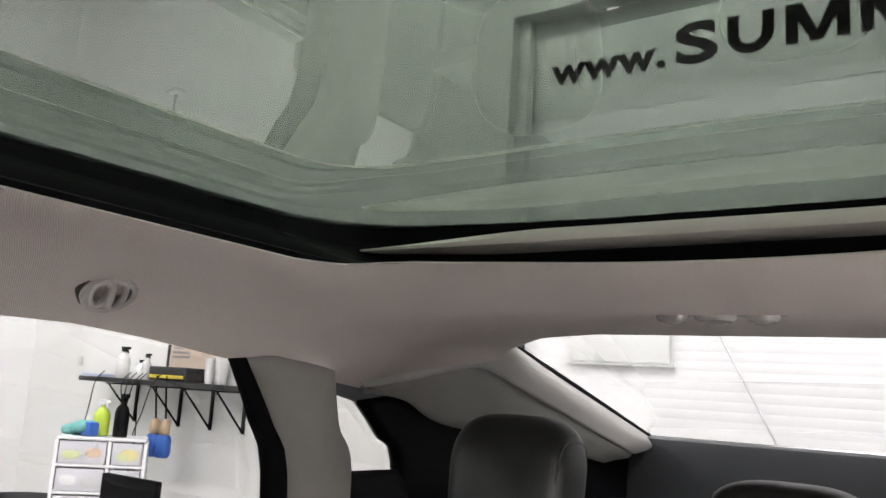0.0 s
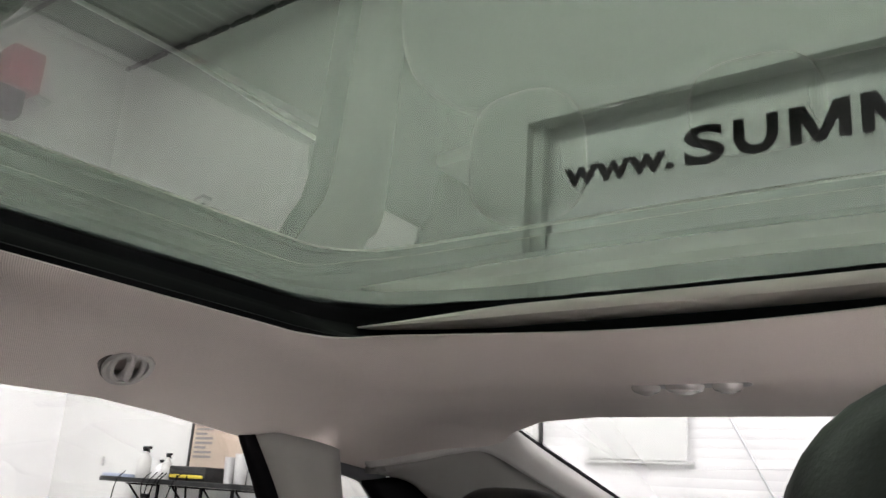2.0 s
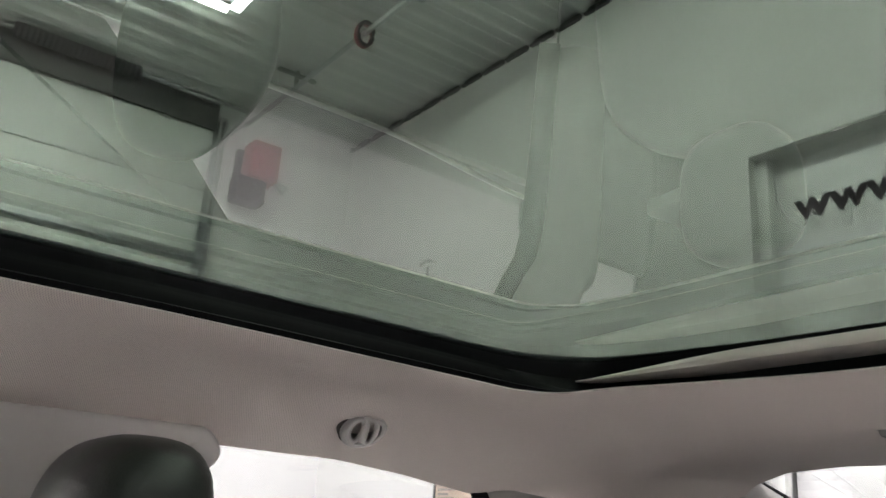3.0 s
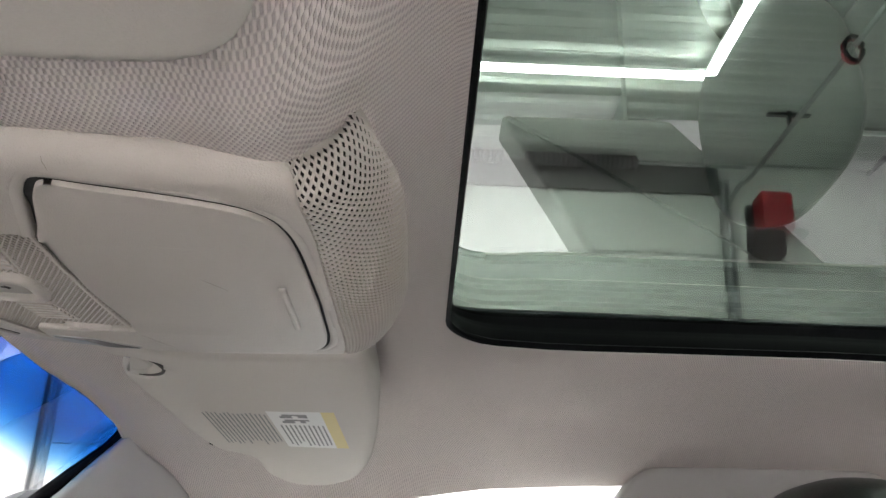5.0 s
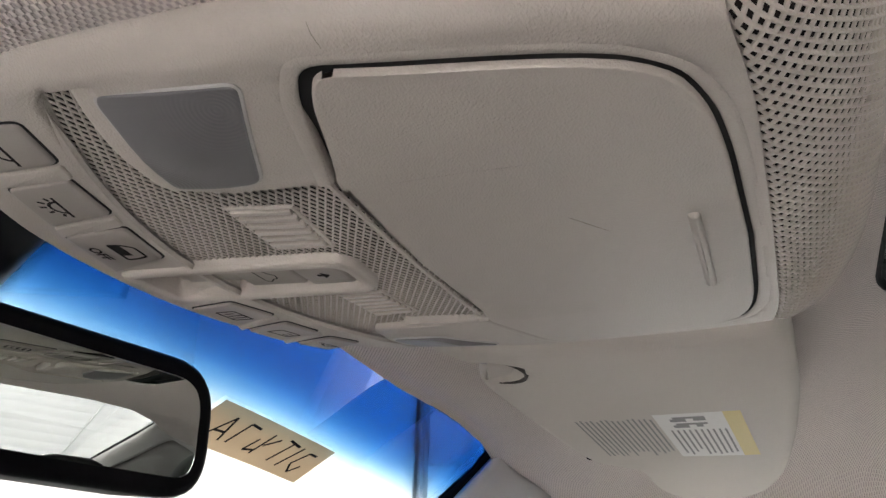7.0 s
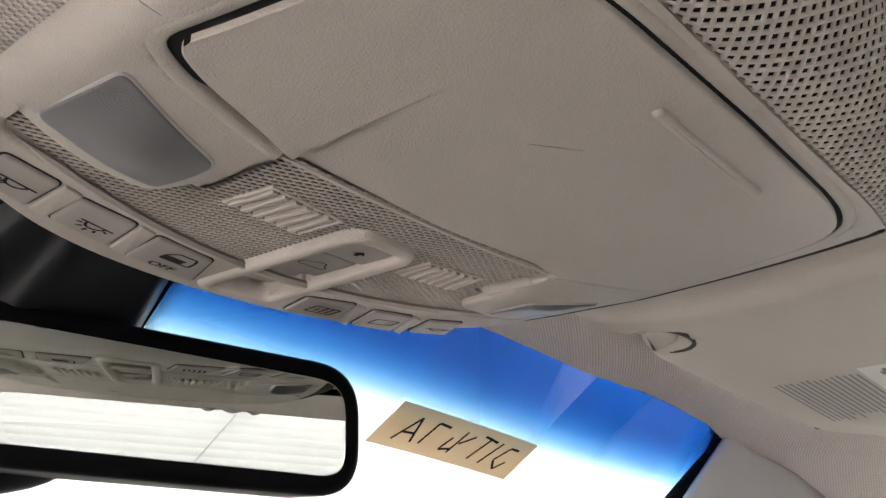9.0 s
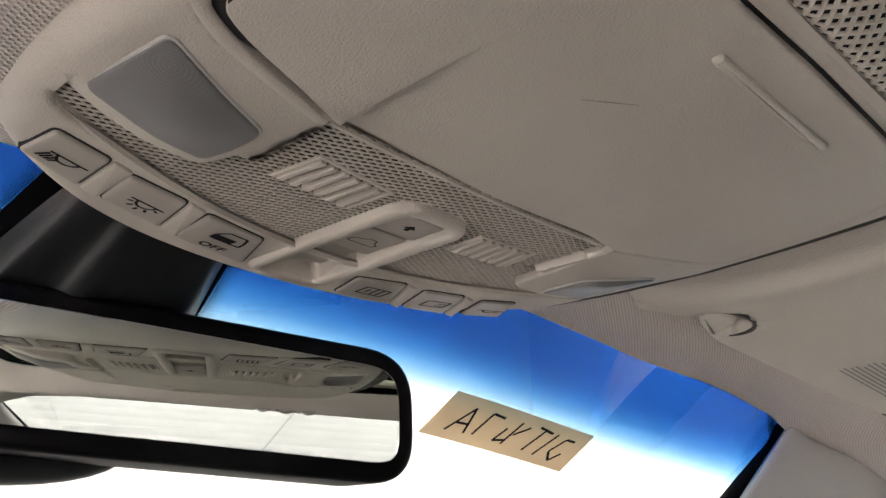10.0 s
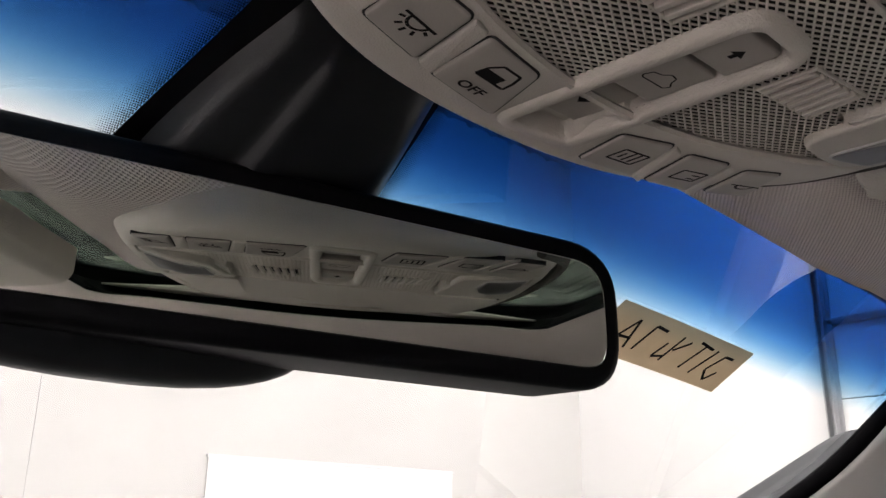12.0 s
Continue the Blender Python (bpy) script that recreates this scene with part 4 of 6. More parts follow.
def door_corner():
    """The front corner of the passenger's door, between its window and the pillar."""
    bm = slab(rounded([(0.275, 1.43), (0.46, 1.218), (0.62, 1.138), (1.13, 1.138), (1.10, 1.17), (0.62, 1.42)], [0.01, 0.03, 0.02, 0.01, 0.01, 0.02], 4), 0.708, 0.735, lambda y, z, x: Vector((x, y, z)), 0.004, 3)
    tagged(part("pillar_trim_a", bm, GREYTRIM, sharp=60), "dark grey corner panel of the front door", "pillar trim", kind="structure")


door_corner()


def dashboard():
    bm = bmesh.new()
    prof = ((0.70, 0.55), (0.66, 0.80), (0.68, 0.90), (0.74, 0.945), (0.84, 0.975), (0.98, 1.015), (1.10, 1.055), (1.165, 1.075), (1.16, 0.55))
    vs = grid_faces(bm, [[(x, y, z - 0.10 * x * x) for y, z in prof] for x in [-0.67 + 1.34 * i / 16 for i in range(17)]], True)
    bm.faces.new(vs[0])
    bm.faces.new(vs[-1])
    tagged(part("dashboard", bm, surface("grey_dashboard_vinyl", (0.07, 0.07, 0.07), 0.75, grain=0.4)), "plain dark dashboard under the windshield", "dashboard", kind="structure")


dashboard()


def paper_sign():
    t = thing("paper_sign", (0.322, 0.562, shield_z(0.322, 0.562)), "small brown card with black handwriting, stuck on the windshield", "paper sign")

    def at(u, v, h):
        x, y = 0.322 + u, 0.561 - v
        return (x, y, shield_z(x, y) - 0.002 - h)
    bm = bmesh.new()
    rows = [[at(lerp(-0.079, 0.079, i / 10) + 0.004 * (1 - j / 4) * (-1 if i > 5 else 0), lerp(0.0195, -0.0195, j / 4), 0) for i in range(11)] for j in range(5)]
    grid_faces(bm, rows)
    card = part("card", bm, CARD, t, recalc=False)
    # pen strokes that cannot be read: plain slanted bars
    for u0, v0, u1, v1 in ((-0.062, -0.011, -0.052, 0.012), (-0.052, 0.012, -0.044, -0.010), (-0.059, -0.003, -0.046, -0.002), (-0.034, 0.012, -0.036, -0.009),
                           (-0.034, 0.012, -0.021, 0.011), (-0.011, 0.004, -0.014, -0.009), (-0.014, -0.009, -0.004, -0.006), (-0.002, 0.012, -0.004, -0.010), (0.009, 0.010, -0.001, 0.000),
                           (0.017, 0.013, 0.034, 0.011), (0.025, 0.012, 0.020, -0.010), (0.040, 0.012, 0.034, -0.011), (0.062, 0.010, 0.052, 0.010), (0.052, 0.010, 0.046, -0.004),
                           (0.046, -0.004, 0.054, -0.012), (0.054, -0.012, 0.060, -0.003)):
        d = Vector((u1 - u0, v1 - v0))
        n = Vector((-d.y, d.x)).normalized() * 0.0011
        q = [Vector((u0, v0)) + n, Vector((u0, v0)) - n, Vector((u1, v1)) - n, Vector((u1, v1)) + n]
        bm = bmesh.new()
        bm.faces.new([bm.verts.new(at(p.x, p.y, 0.0010)) for p in q])
        part("pen_stroke", bm, INK, card, "black pen stroke", recalc=False)
    return t


paper_sign()


def rear_view_mirror():
    t = thing("rear_view_mirror", (0.0, 0.54, 1.44), "black framed rear-view mirror on the windshield, turned to the driver", "mirror")
    c = Vector((0.002, 0.513, 1.4135))
    e1 = Vector((0.955, -0.293, -0.035)).normalized()
    n = Vector((-0.293, -0.955, -0.069)).normalized()
    up = n.cross(e1) * -1
    if up.z < 0:
        up = -up
    n = (n - e1 * n.dot(e1)).normalized()

    def at(u, v, h):
        return c + e1 * u + up * v + n * h - n * (1.2 * u * u if h < -0.01 else 0)
    outline = rounded([(-0.150, -0.034), (-0.144, 0.040), (0.136, 0.036), (0.143, -0.031)], [0.022, 0.02, 0.026, 0.026], 8)
    bm = slab(outline, 0.004, -0.026, at, 0.005, 4)
    part("frame", bm, BLACK, t, "black plastic frame", sharp=60)
    glass = inset(outline, 0.0095)
    bm = slab(glass, 0.0048, 0.0030, at, 0.0006, 2)
    part("mirror_glass", bm, MIRROR, t, "mirror glass", sharp=20)
    bm = bmesh.new()
    cushion(bm, c - n * 0.034 - up * 0.014 - e1 * 0.075, (0.19, 0.04, 0.066), 2.4)
    part("back_cover", bm, SATIN, t, "grey rear cover")
    # stem to the glass
    bm = bmesh.new()
    a = c - n * 0.045
    b = Vector((-0.02, 0.562, shield_z(0, 0.562) - 0.014))
    tube(bm, [a, a.lerp(b, 0.5) + Vector((0, 0.002, 0.004)), b], [0.014, 0.012, 0.02], 14)
    part("stem", bm, BLACK, t)
    return t


rear_view_mirror()


def sensor_housing():
    t = thing("sensor_housing", (-0.015, 0.50, 1.48), "black sensor housing on the windshield behind the mirror", "sensor housing")

    def at(x, y, h):
        return Vector((x, y, shield_z(x, y) - h))
    rows = []
    for y, xl, xr, d in ((0.472, -0.042, 0.030, 0.004), (0.482, -0.046, 0.033, 0.018), (0.505, -0.056, 0.036, 0.026), (0.535, -0.066, 0.040, 0.030), (0.560, -0.070, 0.044, 0.026), (0.575, -0.070, 0.046, 0.004)):
        m = (xl + xr) / 2
        rows.append([at(xl, y, 0.003), at(xl + 0.006, y, d * 0.55), at(lerp(xl, m, 0.45), y, d * 0.72), at(lerp(xl, m, 0.62), y, d * 1.0), at(m, y, d), at(lerp(m, xr, 0.6), y, d), at(xr - 0.006, y, d * 0.6), at(xr, y, 0.003)])
    part("cover", loft(rows, 32, 18), SATIN, t, "black moulded cover", sharp=60)
    # black print under it and its border of dots
    bm = bmesh.new()
    rows = [[at(lerp(-0.056 - 0.30 * (y - 0.472), 0.036 + 0.12 * (y - 0.472), i / 8), y, 0.0015) for i in range(9)] for y in (0.466, 0.49, 0.52, 0.55, 0.59)]
    grid_faces(bm, rows)
    part("black_print", bm, BLACK, t, "black glass print")
    bm = bmesh.new()
    for k in range(130):
        y = 0.468 + 0.00092 * k
        for j in range(11):
            r = 0.00046 * (1 - 0.075 * j)
            for x in (-0.0565 - 0.30 * (y - 0.472) - 0.00092 * j - 0.00046 * (k % 2), 0.0365 + 0.12 * (y - 0.472) + 0.00092 * j + 0.00046 * (k % 2)):
                bm.faces.new([bm.verts.new(at(x + r * math.cos(a), y + r * math.sin(a), 0.0015)) for a in [i * math.pi / 3 for i in range(6)]])
    part("dot_border", bm, BLACK, t, "border of fine black dots", kind="stuff", recalc=False)
    return t


sensor_housing()


# ---- overhead console ----
def console_z(x, y):
    return 1.4365 + 0.05 * max(0.0, y - 0.297) + 0.4 * x * x


def on_console(x, y, h):
    return Vector((x, y, console_z(x, y) + h))


def filled(poly, low, high, to3d, edge, rings=7, steps=4):
    """As slab, with a face of rings that follows a curved ground."""
    bm = bmesh.new()
    fine = []
    for a, b in zip(poly, poly[1:] + poly[:1]):
        n = max(1, int((b - a).length / 0.005))
        fine += [a.lerp(b, i / n) for i in range(n)]
    poly = fine
    base = inset(poly, edge)
    c = sum(base, Vector((0, 0))) / len(base)
    rows = [[to3d(*(c + (q - c) * f), low) for q in base] for f in [0.02] + [(k + 1) / rings for k in range(rings)]]
    for k in range(1, steps + 1):
        a = math.pi / 2 * k / steps
        ring = inset(poly, edge * (1 - math.sin(a))) if k < steps else poly
        s = 1 if high > low else -1
        rows.append([to3d(q.x, q.y, low + s * edge * (1 - math.cos(a))) for q in ring])
    rows.append([to3d(q.x, q.y, high) for q in poly])
    vs = grid_faces(bm, rows, True)
    bm.faces.new(vs[0])
    return bm


def ring(outer, inner, low, high, to3d, edge=0.0012):
    """A raised rim between two outlines of equally many points."""
    bm = bmesh.new()
    rows = [[to3d(q.x, q.y, high) for q in outer], [to3d(q.x, q.y, low + edge) for q in outer], [to3d(q.x, q.y, low) for q in inset(outer, edge)],
            [to3d(q.x, q.y, low) for q in inset(inner, -edge)], [to3d(q.x, q.y, low + edge) for q in inner], [to3d(q.x, q.y, high) for q in inner]]
    grid_faces(bm, rows, True)
    return bm


def pits(inside, x0, x1, y0, y1, px, py, to3d, depth, rim=0.30, hole=0.72):
    """A plate of small rhombic pits set cornerwise: a ridge round each, sloping walls and a near-black bottom painted
    for shade.
    """
    bm = bmesh.new()
    vs = {}

    def vert(a, b):
        if (a, b) not in vs:
            vs[a, b] = bm.verts.new(to3d((a + b) * px / 2, (a - b) * py / 2, 0.0))
        return vs[a, b]
    n = int(max(abs(x0), abs(x1)) / px + max(abs(y0), abs(y1)) / py) + 3
    for a in range(-n, n + 1):
        for b in range(-n, n + 1):
            x, y = (a + b + 1) * px / 2, (a - b) * py / 2
            if not (x0 <= x <= x1 and y0 <= y <= y1 and inside(x, y)):
                continue
            q = [vert(a, b), vert(a + 1, b), vert(a + 1, b + 1), vert(a, b + 1)]
            rings = []
            for f, h in ((rim, 0.0002), (hole, depth)):
                row = []
                for da, db in ((0, 0), (1, 0), (1, 1), (0, 1)):
                    qx, qy = (a + da + b + db) * px / 2, (a + da - b - db) * py / 2
                    row.append(bm.verts.new(to3d(lerp(qx, x, f), lerp(qy, y, f), h)))
                rings.append(row)
            for r0, r1 in ((q, rings[0]), (rings[0], rings[1])):
                for i in range(4):
                    bm.faces.new((r0[i], r0[(i + 1) % 4], r1[(i + 1) % 4], r1[i]))
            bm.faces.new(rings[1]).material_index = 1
    return bm


def strokes(lines, centre, width, h, turn=0.0, fill=()):
    """Printed symbol of thin lines and filled shapes; u to the right, v to the rear."""
    bm = bmesh.new()
    ct, st = math.cos(turn), math.sin(turn)

    def at(u, v):
        return on_console(centre[0] + u * ct - v * st, centre[1] - u * st - v * ct, -h)
    for line in lines:
        for (a, b), (c, d) in zip(line, line[1:]):
            n = Vector((-(d - b), c - a)).normalized() * width / 2
            bm.faces.new([bm.verts.new(at(*q)) for q in ((a + n.x, b + n.y), (a - n.x, b - n.y), (c - n.x, d - n.y), (c + n.x, d + n.y))])
    for poly in fill:
        bm.faces.new([bm.verts.new(at(*q)) for q in poly])
    return bm


def inner_depth(poly, x, y):
    """How far a place lies inside a polygon (negative outside)."""
    best, inside = 1e9, False
    for p, q in zip(poly, poly[1:] + poly[:1]):
        ex, ey = q.x - p.x, q.y - p.y
        t = max(0.0, min(1.0, ((x - p.x) * ex + (y - p.y) * ey) / max(1e-12, ex * ex + ey * ey)))
        best = min(best, math.hypot(x - p.x - t * ex, y - p.y - t * ey))
        if (p.y > y) != (q.y > y) and x < p.x + (y - p.y) / (q.y - p.y) * ex:
            inside = not inside
    return best if inside else -best


# the console's middle lies a little to the passenger's side of the car's
MID = 0.005


def both_halves(half, radii, n=5):
    """A symmetric outline from its half (offsets from the middle, places along the car)."""
    poly = [Vector((MID + u, y)) for u, y in half] + [Vector((MID - u, y)) for u, y in reversed(half)]
    return rounded(poly, radii + radii[::-1], n)


def refine(poly, step):
    fine = []
    for a, b in zip(poly, poly[1:] + poly[:1]):
        n = max(1, int((b - a).length / step))
        fine += [a.lerp(b, i / n) for i in range(n)]
    return fine


def field_front(x):
    """The front edge of the waffle field, bowed."""
    return 0.379 - 2.35 * (x - MID) ** 2


def lamp_rise(x, y):
    """How far the lamp housings stand down from the console's face."""
    u = abs(x - MID)
    back = lerp(0.2995, 0.2845, (u - 0.062) / 0.046)
    return (1.0 if x < MID else 0.35) * -0.0036 * smooth((y - back + 0.004) / 0.036) * (1 - smooth((u - 0.086) / 0.031)) + 0.0016 * smooth((u - 0.108) / 0.010)


def overhead_console():
    t = thing("overhead_console", (0, 0.30, 1.45), "beige plastic overhead console with map lamps, buttons and a sunglasses door", "overhead console")
    outline = both_halves([(0.0001, 0.1935), (0.075, 0.1940), (0.1085, 0.1985), (0.114, 0.216), (0.118, 0.238), (0.1215, 0.263), (0.124, 0.30), (0.126, 0.345), (0.122, 0.378), (0.106, 0.396), (0.083, 0.412), (0.057, 0.421), (0.028, 0.4248), (0.0001, 0.4255)],
                          [0.003, 0.02, 0.007, 0.01, 0.01, 0.01, 0.02, 0.02, 0.02, 0.02, 0.02, 0.02, 0.02, 0.003], 4)
    fine = refine(outline, 0.0022)

    def door_outline(g):
        half = [(0.0001, 0.1995 - g), (0.053, 0.2008 - g), (0.072 + g * 0.3, 0.2028 - g), (0.086 + g * 0.7, 0.2075 - g * 0.7), (0.0935 + g, 0.2165), (0.0975 + g, 0.228), (0.1015 + g, 0.245), (0.1052 + g, 0.264), (0.1092 + g, 0.2815 + g * 0.5),
                (0.098 + g * 0.5, 0.2872 + g), (0.080 + g * 0.3, 0.2925 + g), (0.0632, 0.2978 + g), (0.0001, 0.3002 + g)]
        return both_halves(half, [0.002, 0.01, 0.008, 0.008, 0.006, 0.006, 0.008, 0.008, 0.006, 0.004, 0.005, 0.002, 0.002], 4)
    opening = door_outline(0.0009)
    well = [Vector((-0.0060, 0.4065)), Vector((0.0185, 0.4045)), Vector((0.0150, 0.3250)), Vector((-0.0055, 0.3245))]

    def on_housing(x, y, h):
        deep = min(field_front(x) - y, y - (0.2975 if abs(x - MID) < 0.0640 else 0.3350), 0.1145 - abs(x - MID))
        deep = max(deep, inner_depth(opening, x, y) + 0.0016)
        if y < 0.2060 and h < 0.02:
            h *= smooth((abs(x - MID) - 0.098) / 0.012)
        h += 0.0048 * smooth(deep / 0.0012 + 0.5)
        if abs(x - 0.006) < 0.02 and y > 0.31:
            h += 0.0060 * smooth(inner_depth(well, x, y) / 0.0012)
        # a groove between the driver's or passenger's rim and the lamp, fading to the rear
        u = abs(x - MID)
        h += 0.0005 * math.exp(-((u - 0.1165) / 0.0030) ** 2) * smooth((y - 0.292) / 0.03) * smooth((0.356 - y) / 0.006)
        return on_console(x, y, h)
    housing = part("housing", filled(fine, 0.0, 0.045, on_housing, 0.0105, 100, 6), CONSOLE, t, "beige grained housing", sharp=70)

    for name, pts in (("scuff_mark", ((-0.117, 0.273), (-0.1135, 0.2738), (-0.109, 0.2740))), ("scratch", ((-0.0245, 0.2445), (-0.0185, 0.2402), (-0.0125, 0.2358)))):
        bm = bmesh.new()
        tube(bm, [on_console(x, y, 0.0001 if name == "scuff_mark" else -0.0008) for x, y in pts], [0.00005, 0.00011, 0.00005], 5)
        part(name, bm, surface("worn_plastic", (0.22, 0.195, 0.17), 0.7), housing, "fine dark wear mark")

    # dark tube put where shade falls along the passenger's edge
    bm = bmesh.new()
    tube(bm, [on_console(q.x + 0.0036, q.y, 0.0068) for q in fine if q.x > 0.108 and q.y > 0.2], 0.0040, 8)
    part("console_joint", bm, HOLLOW, housing, "dark strip standing in for the shade beside the console")

    # sunglasses door, a near-black ring standing in for the shade in the gap round it
    def on_door(x, y, h):
        # the middle of the front edge is sunk between two creases
        u = x - MID
        sunk = smooth((0.0612 - abs(u)) / (0.0016 if u < 0 else 0.016)) * smooth((y - 0.232) / 0.062)
        return on_console(x, y, h + 0.0024 * sunk)
    part("door_surround", ring(door_outline(0.0052), opening, -0.0001, 0.0050, lambda x, y, h: on_console(x, y, h + (0.0080 if y > 0.2965 and abs(x - MID) < 0.0625 else 0.0)), 0.0007), CONSOLE, housing, sharp=60)
    part("door_gap", ring(door_outline(0.0011), door_outline(-0.0030), 0.0012, 0.0050, lambda x, y, h: on_door(x, y, h + 0.0035 * smooth((y - 0.288) / 0.006) * smooth((0.095 - x) / 0.03) - 0.0011 * smooth((x - 0.06) / 0.03)), 0.0002), GAP, housing, "near-black ring for the shade in the door's gap")
    leaf = [Vector((q.x + 0.0012 * smooth((-0.06 - q.x) / 0.03), q.y - 0.0010 * smooth((-0.05 - q.x) / 0.02) * smooth((q.y - 0.26) / 0.02))) for q in door_outline(-0.0006)]
    right, left = max(q.x for q in leaf) - 0.0002, min(q.x for q in leaf) + 0.0002
    xs = sorted({round(MID + v * (right - MID), 5) for v in [1 - (1 - i / 28) ** 1.6 for i in range(29)]} | {round(MID + v * (left - MID), 5) for v in [1 - (1 - i / 28) ** 1.6 for i in range(29)]}
                | {round(MID + k * v, 5) for k in (-1, 1) for v in (0.0594, 0.0600, 0.0606, 0.0612, 0.0618)})
    cols = []
    for x in xs:
        cut = [lerp(p.y, q.y, (x - p.x) / (q.x - p.x)) for p, q in zip(leaf, leaf[1:] + leaf[:1]) if (p.x - x) * (q.x - x) <= 0 and abs(p.x - q.x) > 1e-7]
        lo, hi = min(cut), max(cut)
        ease = min(0.0010, (hi - lo) * 0.2)
        col = [(lo, 0.005)]
        col += [(lo + ease * (1 - math.cos(e)), -0.0008 + ease * (1 - math.sin(e))) for e in (0.3, 0.8, 1.2, 1.57)]
        col += [(lerp(lo + ease, hi - ease, i / 34), -0.0008) for i in range(1, 34)]
        col += [(hi - ease * (1 - math.cos(e)), -0.0008 + ease * (1 - math.sin(e))) for e in (1.57, 1.2, 0.8, 0.3)]
        col += [(hi, 0.005)]
        cols.append([on_door(x, y, h) for y, h in col])
    bm = bmesh.new()
    grid_faces(bm, cols)
    door = part("sunglasses_door", bm, CONSOLE, t, "flat sunglasses door", sharp=50)
    grip = rounded([(-0.0185, 0.2108), (0.041, 0.2118), (0.041, 0.2152), (-0.0185, 0.2142)], 0.0017, 4)
    part("grip_bar", slab(grip, -0.0024, 0.0, on_console, 0.0015, 4), CONSOLE, door, "small raised grip bar", sharp=60)

    # waffle field between the door and the buttons, sunk behind the lamp housings
    louvres = [[Vector(p) for p in q] for q in (((-0.0465, 0.3385), (-0.0445, 0.3195), (-0.0175, 0.3215), (-0.0185, 0.3400)), ((0.0310, 0.3425), (0.0300, 0.3260), (0.0550, 0.3240), (0.0590, 0.3415)))]

    def field(x, y):
        u = abs(x - MID)
        if any(inner_depth(q, x, y) > -0.0008 for q in louvres):
            return False
        return not (abs(x - 0.006) < 0.0125 and y > 0.3225) and u < 0.1150 and y < field_front(x) and y > (0.3002 if u < 0.0600 else 0.336)
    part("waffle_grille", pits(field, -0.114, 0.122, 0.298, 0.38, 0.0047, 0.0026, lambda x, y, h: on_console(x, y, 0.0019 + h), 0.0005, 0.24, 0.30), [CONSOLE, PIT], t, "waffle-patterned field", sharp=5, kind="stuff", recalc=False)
    bm = bmesh.new()
    tube(bm, [on_console(x, field_front(x), 0.0004) for x in [MID - 0.1105 + 0.221 * i / 40 for i in range(41)]], [0.0015 * smooth(min(i, 40 - i) / 3) + 0.0001 for i in range(41)], 6)
    part("edge_bead", bm, CONSOLE, t)
    bm = bmesh.new()
    tube(bm, [on_console(MID - 0.0612 + 0.1224 * i / 20, 0.3014, 0.0026) for i in range(21)], 0.0012, 6)
    part("edge_bead", bm, CONSOLE, t)

    # lamps on both sides: the housing rises out of the console's face
    for s in (-1, 1):
        lamp = rounded([(MID + s * u, y) for u, y in ((0.1178, 0.3395 if s < 0 else 0.3520), (0.0985, 0.3437 if s < 0 else 0.3555), (0.0738 if s < 0 else 0.0705, 0.3435 if s < 0 else 0.3525), (0.0618, 0.2980), (0.068, 0.2968), (0.085, 0.2922), (0.102, 0.2872), (0.1105, 0.2832), (0.1195, 0.295))], [0.004, 0.01, 0.006, 0.002, 0.002, 0.004, 0.004, 0.004, 0.004], 5)
        base = part("map_lamp", filled(lamp, 0.0, 0.0062, lambda x, y, h: on_console(x, y, h + (lamp_rise(x, y) + 0.0004) * smooth(1.2 - h / 0.004)), 0.0017, 22, 5), CONSOLE, t, "beige map lamp housing", sharp=70)
        lens = rounded([(MID + s * u, y) for u, y in (((0.1122, 0.3345), (0.1090, 0.2972), (0.0728, 0.3137), (0.0762, 0.3375)) if s < 0 else ((0.1120, 0.3465), (0.1080, 0.3085), (0.0850, 0.3270), (0.0870, 0.3505)))], 0.0032, 4)
        # the highlight along the lens edge is given as a pale rim
        part("lens_rim", filled(inset(lens, -0.0008), 0.0, 0.003, lambda x, y, h: on_console(x, y, h - 0.0002 + lamp_rise(x, y)), 0.0004, 8, 2), TRIM, base, "pale rim standing in for the highlight on the lens edge")
        bm = filled(lens, 0.0, 0.003, lambda x, y, h: on_console(x, y, h + lamp_rise(x, y) - 0.0005 - (0.0020 * math.exp(-((x - MID - s * 0.092) ** 2 + (y - 0.322) ** 2) / 0.00016) if h < 0.0004 else 0.0)), 0.0005, 16, 3)
        part("lens", bm, LENS, base, "frosted grey lens", sharp=80)

    # louvre slots
    for a, b, c, d in louvres:
        base = part("louvre", filled([a, b, c, d], 0.0026, 0.0032, on_console, 0.0004, 3, 2), GAP, t, "dark slotted louvre")
        part("louvre_rim", ring(inset([a, b, c, d], -0.0014), [a, b, c, d], 0.0014, 0.0046, on_console, 0.0004), CONSOLE, base)
        for k in range(6):
            f0, f1 = k / 6, (k + 0.50) / 6
            bar = [a.lerp(d, f0), b.lerp(c, f0), b.lerp(c, f1), a.lerp(d, f1)]
            part("slat", slab(rounded(bar, 0.0005, 3), 0.0006, 0.0026, on_console, 0.0004, 3), CONSOLE, base)

    # buttons with printed symbols
    plates = [((-0.105, 0.383), (-0.1025, 0.3615), (-0.084, 0.3660), (-0.0835, 0.392)), ((-0.075, 0.3945), (-0.0765, 0.3700), (-0.055, 0.3735), (-0.051, 0.4010)),
              ((-0.0435, 0.4035), (-0.046, 0.3765), (-0.0215, 0.3810), (-0.0125, 0.409)), ((0.033, 0.4115), (0.0265, 0.388), (0.0465, 0.3810), (0.0605, 0.4090)),
              ((0.0685, 0.4090), (0.0575, 0.3825), (0.0765, 0.3780), (0.091, 0.4055)), ((0.098, 0.4020), (0.087, 0.3780), (0.101, 0.3710), (0.116, 0.3945))]
